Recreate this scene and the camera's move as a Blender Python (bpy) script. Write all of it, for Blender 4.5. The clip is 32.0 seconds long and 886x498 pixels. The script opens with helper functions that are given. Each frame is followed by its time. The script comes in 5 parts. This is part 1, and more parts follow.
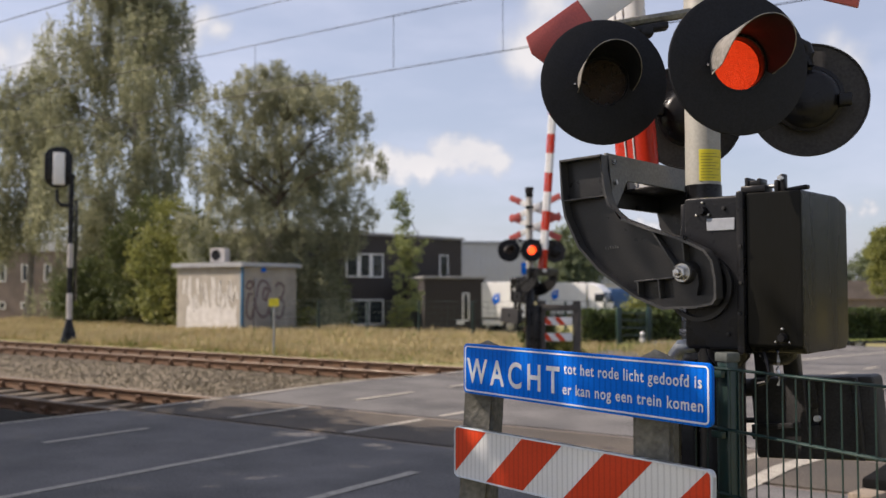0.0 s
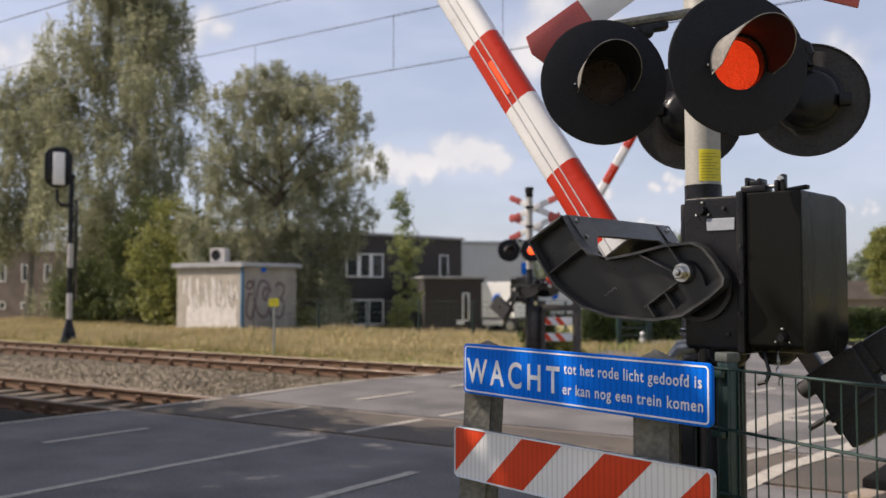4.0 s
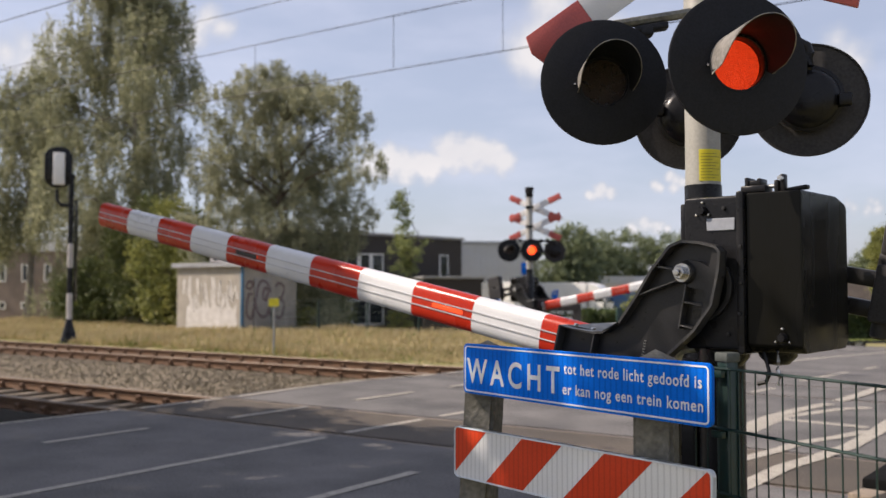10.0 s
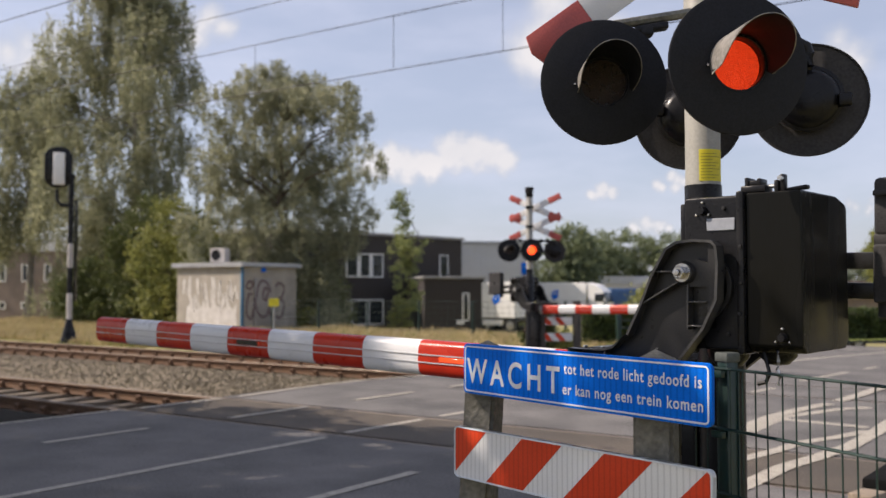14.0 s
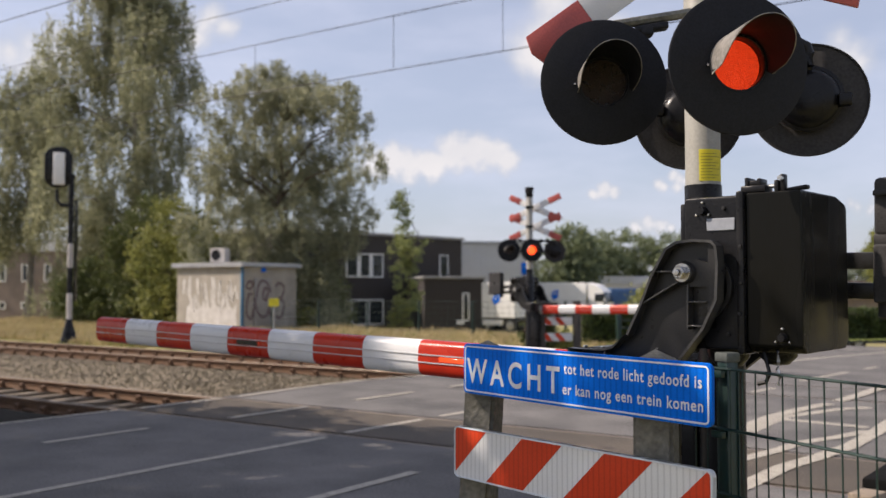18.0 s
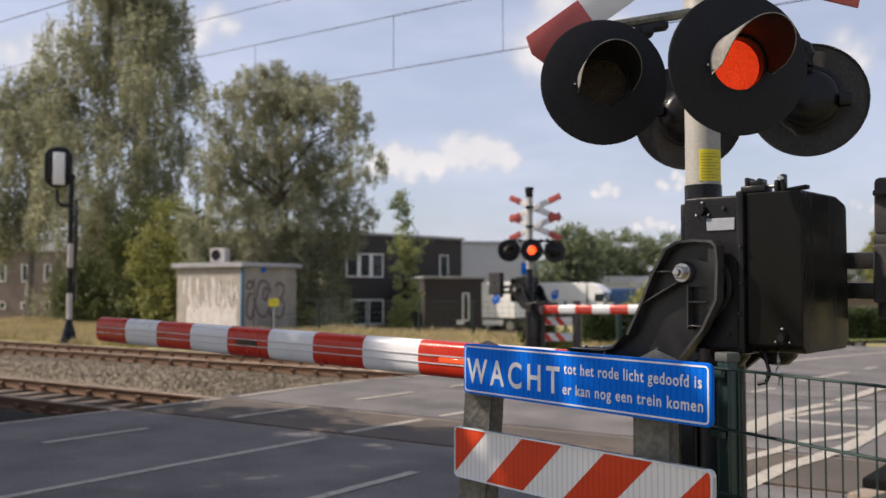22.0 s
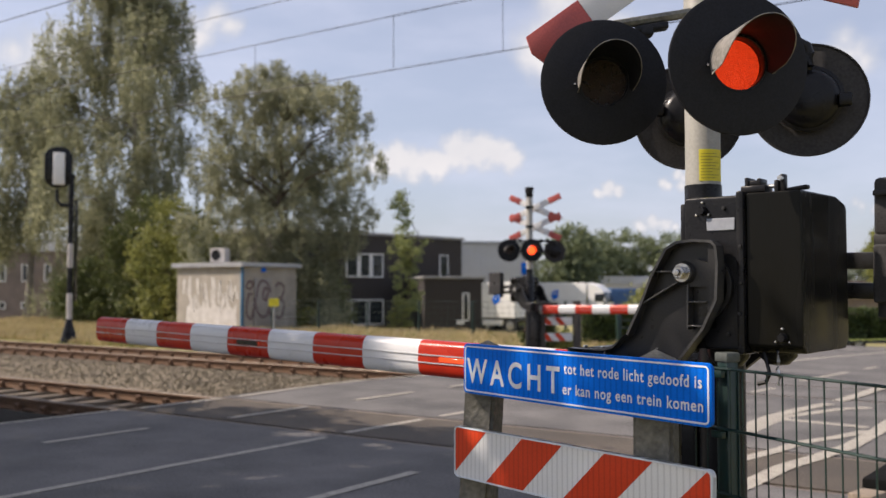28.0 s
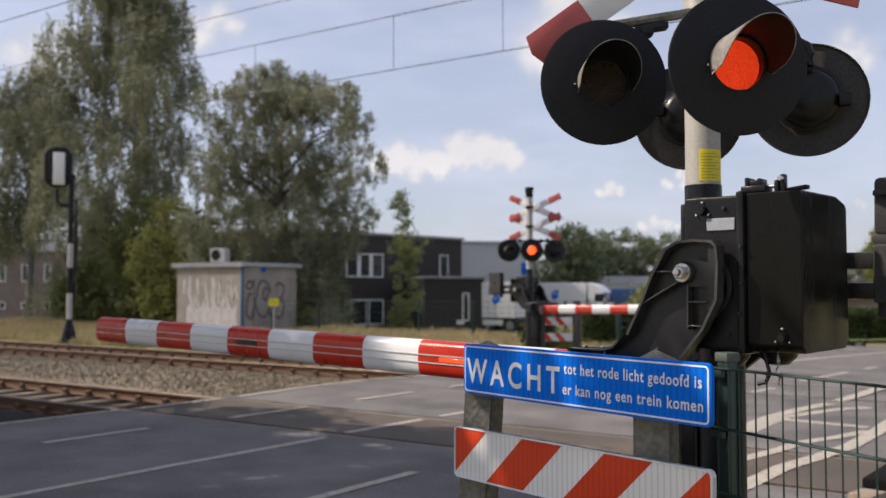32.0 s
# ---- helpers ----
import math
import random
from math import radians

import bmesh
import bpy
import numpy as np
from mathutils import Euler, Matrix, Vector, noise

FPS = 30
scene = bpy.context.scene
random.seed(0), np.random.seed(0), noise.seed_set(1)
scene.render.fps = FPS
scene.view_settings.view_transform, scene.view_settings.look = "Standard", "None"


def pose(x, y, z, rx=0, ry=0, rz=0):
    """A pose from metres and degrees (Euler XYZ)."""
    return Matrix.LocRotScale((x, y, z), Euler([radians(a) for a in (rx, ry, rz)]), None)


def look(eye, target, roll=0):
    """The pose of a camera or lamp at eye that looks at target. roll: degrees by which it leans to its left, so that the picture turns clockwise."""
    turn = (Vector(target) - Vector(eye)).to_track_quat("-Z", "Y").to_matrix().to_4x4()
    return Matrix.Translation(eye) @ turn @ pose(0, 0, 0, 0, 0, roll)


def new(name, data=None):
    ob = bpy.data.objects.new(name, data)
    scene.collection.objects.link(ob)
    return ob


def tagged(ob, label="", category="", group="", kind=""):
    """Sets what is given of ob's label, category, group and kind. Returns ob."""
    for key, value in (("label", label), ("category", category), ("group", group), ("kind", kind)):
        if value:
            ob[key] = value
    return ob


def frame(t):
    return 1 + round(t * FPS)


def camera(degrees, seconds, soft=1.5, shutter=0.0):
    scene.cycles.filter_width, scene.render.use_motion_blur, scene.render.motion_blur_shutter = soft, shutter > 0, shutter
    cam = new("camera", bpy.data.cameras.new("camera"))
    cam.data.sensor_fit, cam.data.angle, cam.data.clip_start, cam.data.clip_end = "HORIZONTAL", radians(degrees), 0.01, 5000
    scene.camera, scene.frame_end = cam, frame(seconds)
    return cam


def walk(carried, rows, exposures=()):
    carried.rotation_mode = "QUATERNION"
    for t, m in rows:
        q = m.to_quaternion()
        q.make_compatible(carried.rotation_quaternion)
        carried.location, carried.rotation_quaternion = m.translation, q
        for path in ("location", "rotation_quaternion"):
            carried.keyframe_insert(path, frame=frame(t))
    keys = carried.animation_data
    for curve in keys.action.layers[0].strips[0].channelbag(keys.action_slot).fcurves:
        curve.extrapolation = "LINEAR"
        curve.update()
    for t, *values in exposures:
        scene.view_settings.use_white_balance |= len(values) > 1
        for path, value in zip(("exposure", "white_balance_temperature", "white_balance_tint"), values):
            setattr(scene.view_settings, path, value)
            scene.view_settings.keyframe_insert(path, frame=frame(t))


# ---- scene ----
# ---- camera: stands still beside the road ----
cam = camera(52.2, 32.0, soft=1.5, shutter=0.0)
cam.data.dof.use_dof = True
cam.data.dof.focus_distance = 3.1
cam.data.dof.aperture_fstop = 2.9
EYE = pose(0, 0, 1.48, 92.54, 0, 0)
walk(cam, [(0, EYE), (32, EYE)], exposures=[(0, 0.34, 6500, 15), (32, 0.34, 6500, 15)])

# ---- world and sun ----
SUN_ELEV, SUN_AZ = 44.0, -88.0          # azimuth of the sun, clockwise from +y
world = bpy.data.worlds.new("sky")
scene.world = world
world.use_nodes = True
wn = world.node_tree
sky = wn.nodes.new("ShaderNodeTexSky")
sky.sky_type, sky.sun_disc = "NISHITA", False
sky.sun_elevation, sky.sun_rotation = radians(SUN_ELEV), radians(SUN_AZ)
sky.air_density, sky.dust_density, sky.ozone_density = 1.0, 1.6, 1.6
# a thin high veil of cloud lies over the blue
wc = wn.nodes.new("ShaderNodeTexCoord")
wm = wn.nodes.new("ShaderNodeMapping")
wm.inputs["Scale"].default_value = (1.6, 1.6, 5.0)
wm.inputs["Rotation"].default_value = (0.1, 0.2, 0.5)
veil = wn.nodes.new("ShaderNodeTexNoise")
veil.inputs["Scale"].default_value, veil.inputs["Detail"].default_value, veil.inputs["Roughness"].default_value = 2.6, 7, 0.55
wr = wn.nodes.new("ShaderNodeMapRange")
wr.interpolation_type = "SMOOTHSTEP"
wr.inputs["From Min"].default_value, wr.inputs["From Max"].default_value = 0.36, 0.72
wr.inputs["To Min"].default_value, wr.inputs["To Max"].default_value = 0.42, 0.68
wx = wn.nodes.new("ShaderNodeMix")
wx.data_type = "RGBA"
wx.inputs["B"].default_value = (6.6, 7.0, 8.3, 1)
wn.links.new(wc.outputs["Generated"], wm.inputs[0]), wn.links.new(wm.outputs[0], veil.inputs["Vector"])
wn.links.new(veil.outputs[0], wr.inputs["Value"]), wn.links.new(wr.outputs[0], wx.inputs["Factor"])
wn.links.new(sky.outputs[0], wx.inputs["A"]), wn.links.new(wx.outputs["Result"], wn.nodes["Background"].inputs[0])
wn.nodes["Background"].inputs[1].default_value = 0.092
sun_data = bpy.data.lights.new("sun", "SUN")
sun_data.energy, sun_data.angle, sun_data.color = 4.9, radians(0.6), (1.0, 0.885, 0.74)
sun = new("sun", sun_data)
az, el = radians(SUN_AZ), radians(SUN_ELEV)
sun_way = Vector((math.sin(az) * math.cos(el), math.cos(az) * math.cos(el), math.sin(el)))
sun.matrix_world = look(sun_way * 60, (0, 0, 0))

# ---- materials ----
MATS = {}


def mat(name, color, rough=0.6, metal=0.0, vary=0.15, scale=6.0, grain=60.0, bump=0.15, spec=0.5, ribs=0.0, tint=None, coat=0.0, streak=False, rnd=0.0, stain=0.0, trans=0.0):
    """A surface with large stains and fine grain in colour, gloss and relief."""
    if name in MATS:
        return MATS[name]
    m = bpy.data.materials.new(name)
    m.use_nodes = True
    n, l = m.node_tree.nodes, m.node_tree.links
    b = n["Principled BSDF"]
    co = n.new("ShaderNodeTexCoord")
    src = co.outputs["Object"]
    if streak:
        mp = n.new("ShaderNodeMapping")
        mp.inputs["Scale"].default_value = (1, 1, 0.15)
        l.new(src, mp.inputs[0])
        src = mp.outputs[0]
    big = n.new("ShaderNodeTexNoise")
    big.inputs["Scale"].default_value, big.inputs["Detail"].default_value = scale, 5
    fine = n.new("ShaderNodeTexNoise")
    fine.inputs["Scale"].default_value, fine.inputs["Detail"].default_value = grain, 4
    l.new(src, big.inputs["Vector"]), l.new(src, fine.inputs["Vector"])
    add = n.new("ShaderNodeMath")
    add.operation = "ADD"
    l.new(big.outputs[0], add.inputs[0]), l.new(fine.outputs[0], add.inputs[1])
    ramp = n.new("ShaderNodeMapRange")
    ramp.inputs["From Min"].default_value, ramp.inputs["From Max"].default_value = 0.6, 1.4
    l.new(add.outputs[0], ramp.inputs["Value"])
    t2 = tint or tuple(c * (1 - 2.2 * vary) for c in color)
    mix = n.new("ShaderNodeMix")
    mix.data_type = "RGBA"
    mix.inputs["A"].default_value = (*t2, 1)
    mix.inputs["B"].default_value = (*[min(1, c * (1 + vary)) for c in color], 1)
    l.new(ramp.outputs[0], mix.inputs["Factor"])
    out = mix.outputs["Result"]
    if rnd:
        info = n.new("ShaderNodeObjectInfo")
        hsv = n.new("ShaderNodeHueSaturation")
        mr = n.new("ShaderNodeMapRange")
        mr.inputs["To Min"].default_value, mr.inputs["To Max"].default_value = 1 - rnd, 1 + rnd
        l.new(info.outputs["Random"], mr.inputs["Value"])
        l.new(mr.outputs[0], hsv.inputs["Value"]), l.new(out, hsv.inputs["Color"])
        out = hsv.outputs[0]
    if ribs:
        # fine upright seams in the reflecting film
        wv = n.new("ShaderNodeTexWave")
        wv.inputs["Scale"].default_value, wv.inputs["Distortion"].default_value = ribs, 0.4
        wr2 = n.new("ShaderNodeMapRange")
        wr2.inputs["From Max"].default_value, wr2.inputs["To Min"].default_value = 0.35, 0.80
        l.new(co.outputs["Object"], wv.inputs["Vector"]), l.new(wv.outputs[0], wr2.inputs["Value"])
        mu = n.new("ShaderNodeMix")
        mu.data_type, mu.blend_type = "RGBA", "MULTIPLY"
        mu.inputs["Factor"].default_value = 1.0
        l.new(out, mu.inputs["A"]), l.new(wr2.outputs[0], mu.inputs["B"])
        out = mu.outputs["Result"]
    l.new(out, b.inputs["Base Color"])
    rr = n.new("ShaderNodeMapRange")
    rr.inputs["From Min"].default_value, rr.inputs["From Max"].default_value = 0.3, 0.7
    rr.inputs["To Min"].default_value, rr.inputs["To Max"].default_value = max(0.02, rough - 0.12), min(1, rough + 0.12)
    l.new(big.outputs[0], rr.inputs["Value"]), l.new(rr.outputs[0], b.inputs["Roughness"])
    b.inputs["Metallic"].default_value = metal
    b.inputs["Specular IOR Level"].default_value = spec
    b.inputs["Coat Weight"].default_value = coat
    if trans:
        b.inputs["Transmission Weight"].default_value = trans
    if bump:
        bp = n.new("ShaderNodeBump")
        bp.inputs["Strength"].default_value, bp.inputs["Distance"].default_value = bump, 0.01
        l.new(fine.outputs[0], bp.inputs["Height"]), l.new(bp.outputs[0], b.inputs["Normal"])
    MATS[name] = m
    return m


def leaf_mat(name, c1, c2, through_light=0.35):
    """Foliage: colour by island, some light passing through."""
    if name in MATS:
        return MATS[name]
    m = bpy.data.materials.new(name)
    m.use_nodes = True
    n, l = m.node_tree.nodes, m.node_tree.links
    b = n["Principled BSDF"]
    geo = n.new("ShaderNodeNewGeometry")
    co = n.new("ShaderNodeTexCoord")
    big = n.new("ShaderNodeTexNoise")
    big.inputs["Scale"].default_value = 0.5
    l.new(co.outputs["Object"], big.inputs["Vector"])
    add = n.new("ShaderNodeMath")
    add.operation = "MULTIPLY_ADD"
    add.inputs[1].default_value = 0.6
    l.new(geo.outputs["Random Per Island"], add.inputs[0]), l.new(big.outputs[0], add.inputs[2])
    mr = n.new("ShaderNodeMapRange")
    mr.inputs["From Min"].default_value, mr.inputs["From Max"].default_value = 0.3, 1.2
    l.new(add.outputs[0], mr.inputs["Value"])
    mix = n.new("ShaderNodeMix")
    mix.data_type = "RGBA"
    mix.inputs["A"].default_value, mix.inputs["B"].default_value = (*c1, 1), (*c2, 1)
    l.new(mr.outputs[0], mix.inputs["Factor"])
    l.new(mix.outputs["Result"], b.inputs["Base Color"])
    b.inputs["Roughness"].default_value = 0.55
    b.inputs["Specular IOR Level"].default_value = 0.35
    tr = n.new("ShaderNodeBsdfTranslucent")
    l.new(mix.outputs["Result"], tr.inputs["Color"])
    sh = n.new("ShaderNodeMixShader")
    sh.inputs[0].default_value = through_light
    l.new(b.outputs[0], sh.inputs[1]), l.new(tr.outputs[0], sh.inputs[2])
    l.new(sh.outputs[0], n["Material Output"].inputs["Surface"])
    MATS[name] = m
    return m


def glow_mat(name, color, strength, pebble=0.0, low=0.25):
    """A lit lens: it gives off light, brighter and darker by its moulded pebbles."""
    m = bpy.data.materials.new(name)
    m.use_nodes = True
    n, l = m.node_tree.nodes, m.node_tree.links
    b = n["Principled BSDF"]
    b.inputs["Base Color"].default_value = (*[c * 0.6 for c in color], 1)
    b.inputs["Roughness"].default_value = 0.25
    b.inputs["Emission Color"].default_value = (*color, 1)
    b.inputs["Emission Strength"].default_value = strength
    if pebble:
        co = n.new("ShaderNodeTexCoord")
        v = n.new("ShaderNodeTexVoronoi")
        v.inputs["Scale"].default_value = pebble
        l.new(co.outputs["Object"], v.inputs["Vector"])
        mr = n.new("ShaderNodeMapRange")
        mr.inputs["From Min"].default_value, mr.inputs["From Max"].default_value = 0.1, 0.58
        mr.inputs["To Min"].default_value, mr.inputs["To Max"].default_value = strength * 1.4, strength * low
        l.new(v.outputs["Distance"], mr.inputs["Value"])
        l.new(mr.outputs[0], b.inputs["Emission Strength"])
        bp = n.new("ShaderNodeBump")
        bp.inputs["Strength"].default_value, bp.inputs["Distance"].default_value = 0.6, 0.004
        l.new(v.outputs["Distance"], bp.inputs["Height"]), l.new(bp.outputs[0], b.inputs["Normal"])
    MATS[name] = m
    return m


ASPHALT = mat("asphalt", (0.153, 0.145, 0.139), 0.85, vary=0.36, scale=1.3, grain=55, bump=0.85, spec=0.3)
PANEL = mat("worn_crossing_panel", (0.105, 0.088, 0.071), 0.85, vary=0.3, scale=1.6, grain=48, bump=0.9, spec=0.3)
PAINT_ROAD = mat("road_paint", (0.42, 0.385, 0.32), 0.75, vary=0.2, scale=14, grain=90, bump=0.3, tint=(0.15, 0.135, 0.115))
SOIL = mat("dry_ground", (0.30, 0.25, 0.13), 0.95, vary=0.3, scale=0.25, grain=9, bump=0.6, spec=0.1, tint=(0.13, 0.14, 0.05))
VERGE = mat("verge_grass", (0.22, 0.24, 0.07), 0.95, vary=0.3, scale=0.6, grain=20, bump=0.6, spec=0.1, tint=(0.12, 0.16, 0.04))
RAIL_TOP = mat("polished_rail", (0.165, 0.128, 0.098), 0.55, 0.4, vary=0.15, scale=3, bump=0.05)
RUST = mat("rusty_steel", (0.125, 0.068, 0.036), 0.85, 0.2, vary=0.3, scale=8, bump=0.4)
SLEEPER = mat("sleeper_wood", (0.15, 0.118, 0.085), 0.9, vary=0.3, scale=4, grain=40, bump=0.6, rnd=0.2)
SHADED_SOIL = mat("shaded_soil", (0.03, 0.027, 0.022), 0.95, vary=0.3, scale=2, grain=25, bump=0.8, spec=0.1)
STONE = mat("ballast_stone", (0.17, 0.138, 0.088), 0.9, vary=0.35, scale=3, grain=25, bump=0.4, tint=(0.12, 0.095, 0.07))
BLACK = mat("black_paint", (0.012, 0.012, 0.0135), 0.3, vary=0.25, scale=9, grain=120, bump=0.04, spec=0.22)
WHITE_RIB = mat("white_ribbed_film", (0.72, 0.72, 0.71), 0.4, ribs=13.5, vary=0.07, scale=5, grain=200, bump=0.04)
BLACK_CAST = mat("black_cast_metal", (0.019, 0.0185, 0.0185), 0.36, vary=0.25, scale=12, grain=160, bump=0.05, spec=0.35)
COVER = mat("black_plastic_cover", (0.0068, 0.0068, 0.0064), 0.24, spec=0.11, vary=0.3, scale=5, grain=200, bump=0.03, tint=(0.006, 0.0058, 0.004), streak=True)
BOARD = mat("matt_black_board", (0.013, 0.0138, 0.017), 0.55, vary=0.25, scale=9, grain=150, bump=0.05, spec=0.18)
MAST = mat("pale_grey_paint", (0.33, 0.325, 0.295), 0.5, vary=0.1, scale=5, grain=80, bump=0.05)
GALV = mat("galvanised_steel", (0.42, 0.43, 0.43), 0.42, 0.85, vary=0.2, scale=20, bump=0.06)
STEEL = mat("zinc_bolt", (0.55, 0.54, 0.52), 0.3, 0.95, vary=0.2, scale=30, bump=0.1)
RED = mat("red_film", (0.44, 0.026, 0.009), 0.3, spec=0.25, vary=0.12, scale=5, grain=200, bump=0.04)
RED_OLD = mat("faded_red_film", (0.42, 0.08, 0.068), 0.5, vary=0.15, scale=6, grain=120, bump=0.05)
WHITE = mat("white_film", (0.63, 0.635, 0.64), 0.36, vary=0.07, scale=5, grain=200, bump=0.04)
ORANGE = mat("orange_red_film", (0.58, 0.05, 0.011), 0.4, spec=0.3, ribs=13.5, vary=0.1, scale=6, grain=200, bump=0.04)
BLUE = mat("blue_sign_film", (0.001, 0.14, 0.68), 0.45, spec=0.06, ribs=13.5, vary=0.1, scale=5, grain=150, bump=0.03)
SIGN_WHITE = mat("sign_white_film", (0.62, 0.66, 0.70), 0.4, vary=0.05, scale=8, bump=0.02)
GREEN = mat("green_coated_steel", (0.010, 0.032, 0.028), 0.4, vary=0.15, scale=14, grain=150, bump=0.06)
CONCRETE = mat("weathered_concrete", (0.17, 0.16, 0.135), 0.92, vary=0.3, scale=7, grain=45, bump=0.7, tint=(0.06, 0.058, 0.045))
YELLOW = mat("yellow_sticker", (0.72, 0.62, 0.03), 0.5, vary=0.08, scale=12, bump=0.02)
DARK_BRICK = mat("dark_brick", (0.042, 0.036, 0.034), 0.85, vary=0.25, scale=1.5, grain=14, bump=0.3)
HALL = mat("pale_cladding", (0.52, 0.53, 0.54), 0.6, vary=0.06, scale=0.5, grain=6, bump=0.05)
WALL_GREY = mat("grey_render", (0.36, 0.325, 0.275), 0.9, vary=0.16, scale=2, grain=30, bump=0.35, tint=(0.22, 0.20, 0.17))
ROOF = mat("roof_felt", (0.40, 0.42, 0.45), 0.7, vary=0.15, scale=2, bump=0.1)
GLASS = mat("window_glass", (0.02, 0.025, 0.03), 0.06, vary=0.1, scale=2, bump=0.0, spec=0.7)
FRAME = mat("white_window_frame", (0.72, 0.72, 0.70), 0.5, vary=0.05, bump=0.02)
TRUCK = mat("white_truck_paint", (0.80, 0.80, 0.79), 0.4, vary=0.05, scale=1, bump=0.0)
TYRE = mat("tyre_rubber", (0.02, 0.02, 0.02), 0.85, vary=0.2, bump=0.1)
BARK = mat("birch_bark", (0.24, 0.225, 0.195), 0.9, vary=0.4, scale=4, grain=20, bump=0.6, tint=(0.06, 0.05, 0.045))
BARK_DARK = mat("brown_bark", (0.12, 0.09, 0.065), 0.95, vary=0.35, scale=5, grain=25, bump=0.7)
WOOD = mat("grey_old_wood", (0.09, 0.08, 0.07), 0.9, vary=0.3, scale=6, grain=40, bump=0.5, streak=True)
LIT = glow_mat("lit_red_lens", (1.0, 0.052, 0.005), 2.7, pebble=270, low=0.0)
LIT_SIDE = glow_mat("lit_red_lens_off_axis", (1.0, 0.060, 0.012), 0.85, pebble=470, low=0.25)
BOOM_LIT = glow_mat("lit_boom_lamp", (1.0, 0.09, 0.02), 0.5)
LIT_FAR = glow_mat("lit_red_lamp", (1.0, 0.07, 0.012), 2.6)
DIM = mat("unlit_red_lens", (0.022, 0.009, 0.006), 0.3, vary=0.3, scale=40, grain=230, bump=0.5)

# ---- mesh helpers ----


def finish(bm, name, material, smooth=True, angle=38):
    me = bpy.data.meshes.new(name)
    bmesh.ops.recalc_face_normals(bm, faces=bm.faces[:])
    bm.to_mesh(me)
    bm.free()
    if smooth:
        me.shade_smooth()
        me.set_sharp_from_angle(angle=radians(angle))
    for m in material if isinstance(material, (list, tuple)) else [material]:
        me.materials.append(m)
    return me


EVEN = {"cover", "housing", "flange", "plate", "counterweight", "weight_plate", "top_plate", "roof", "cargo_box", "casing", "cab", "wall"}


def part(name, bm, material, parent, label="", m=None, smooth=True):
    ob = new(name, bm if isinstance(bm, bpy.types.Mesh) else finish(bm, name, material, smooth))
    ob.parent = parent
    if name in EVEN:
        ob.modifiers.new("even_faces", "WEIGHTED_NORMAL").keep_sharp = True
    if m is not None:
        ob.matrix_basis = m
    if label:
        ob["label"] = label
    return ob


def thing(name, label, category, m, group="", kind=""):
    ob = new(name)
    ob.empty_display_size = 0.1
    ob.matrix_basis = m
    return tagged(ob, label, category, group, kind)


def solo(name, bm, material, label, category, m=None, group="", kind="", smooth=True):
    ob = new(name, finish(bm, name, material, smooth))
    if m is not None:
        ob.matrix_basis = m
    return tagged(ob, label, category, group, kind)


def box(sx, sy, sz, m=None, bevel=0.0, seg=2, bm=None):
    """A box with its middle at the origin of m."""
    b = bmesh.new()
    bmesh.ops.create_cube(b, size=1, matrix=Matrix.Diagonal((sx, sy, sz, 1)))
    if bevel:
        bmesh.ops.bevel(b, geom=b.edges[:], offset=bevel, segments=seg, affect="EDGES", profile=0.5)
    return merge(bm, b, m)


def merge(bm, b, m=None):
    if m is not None:
        bmesh.ops.transform(b, matrix=m, verts=b.verts[:])
    if bm is None:
        return b
    me = bpy.data.meshes.new("tmp")
    b.to_mesh(me)
    b.free()
    bm.from_mesh(me)
    bpy.data.meshes.remove(me)
    return bm


def rod(p, q, r, r2=None, seg=10, bm=None, caps=True):
    """A round bar from p to q."""
    p, q = Vector(p), Vector(q)
    b = bmesh.new()
    bmesh.ops.create_cone(b, cap_ends=caps, segments=seg, radius1=r, radius2=r if r2 is None else r2, depth=(q - p).length)
    m = Matrix.Translation((p + q) / 2) @ (q - p).to_track_quat("Z", "Y").to_matrix().to_4x4()
    return merge(bm, b, m)


def lathe(profile, seg=32, m=None, bm=None):
    """A turned form about z; profile: (radius, height)."""
    b = bmesh.new()
    rings = []
    for r, z in profile:
        rings.append([b.verts.new((r * math.cos(k * math.tau / seg), r * math.sin(k * math.tau / seg), z)) for k in range(seg)] if r > 1e-6 else [b.verts.new((0, 0, z))])
    for a, c in zip(rings, rings[1:]):
        for k in range(seg):
            j = (k + 1) % seg
            if len(a) == 1:
                b.faces.new((a[0], c[k], c[j]))
            elif len(c) == 1:
                b.faces.new((a[k], c[0], a[j]))
            else:
                b.faces.new((a[k], c[k], c[j], a[j]))
    return merge(bm, b, m)


def prism(points, depth, m=None, bevel=0.0, bm=None):
    """A flat outline (x, z) given thickness along y, from 0 to depth."""
    b = bmesh.new()
    f = b.faces.new([b.verts.new((x, 0, z)) for x, z in points])
    g = bmesh.ops.extrude_face_region(b, geom=[f])
    bmesh.ops.translate(b, vec=(0, depth, 0), verts=[v for v in g["geom"] if isinstance(v, bmesh.types.BMVert)])
    bmesh.ops.recalc_face_normals(b, faces=b.faces[:])
    if bevel:
        bmesh.ops.bevel(b, geom=b.edges[:], offset=bevel, segments=2, affect="EDGES", profile=0.5)
    return merge(bm, b, m)


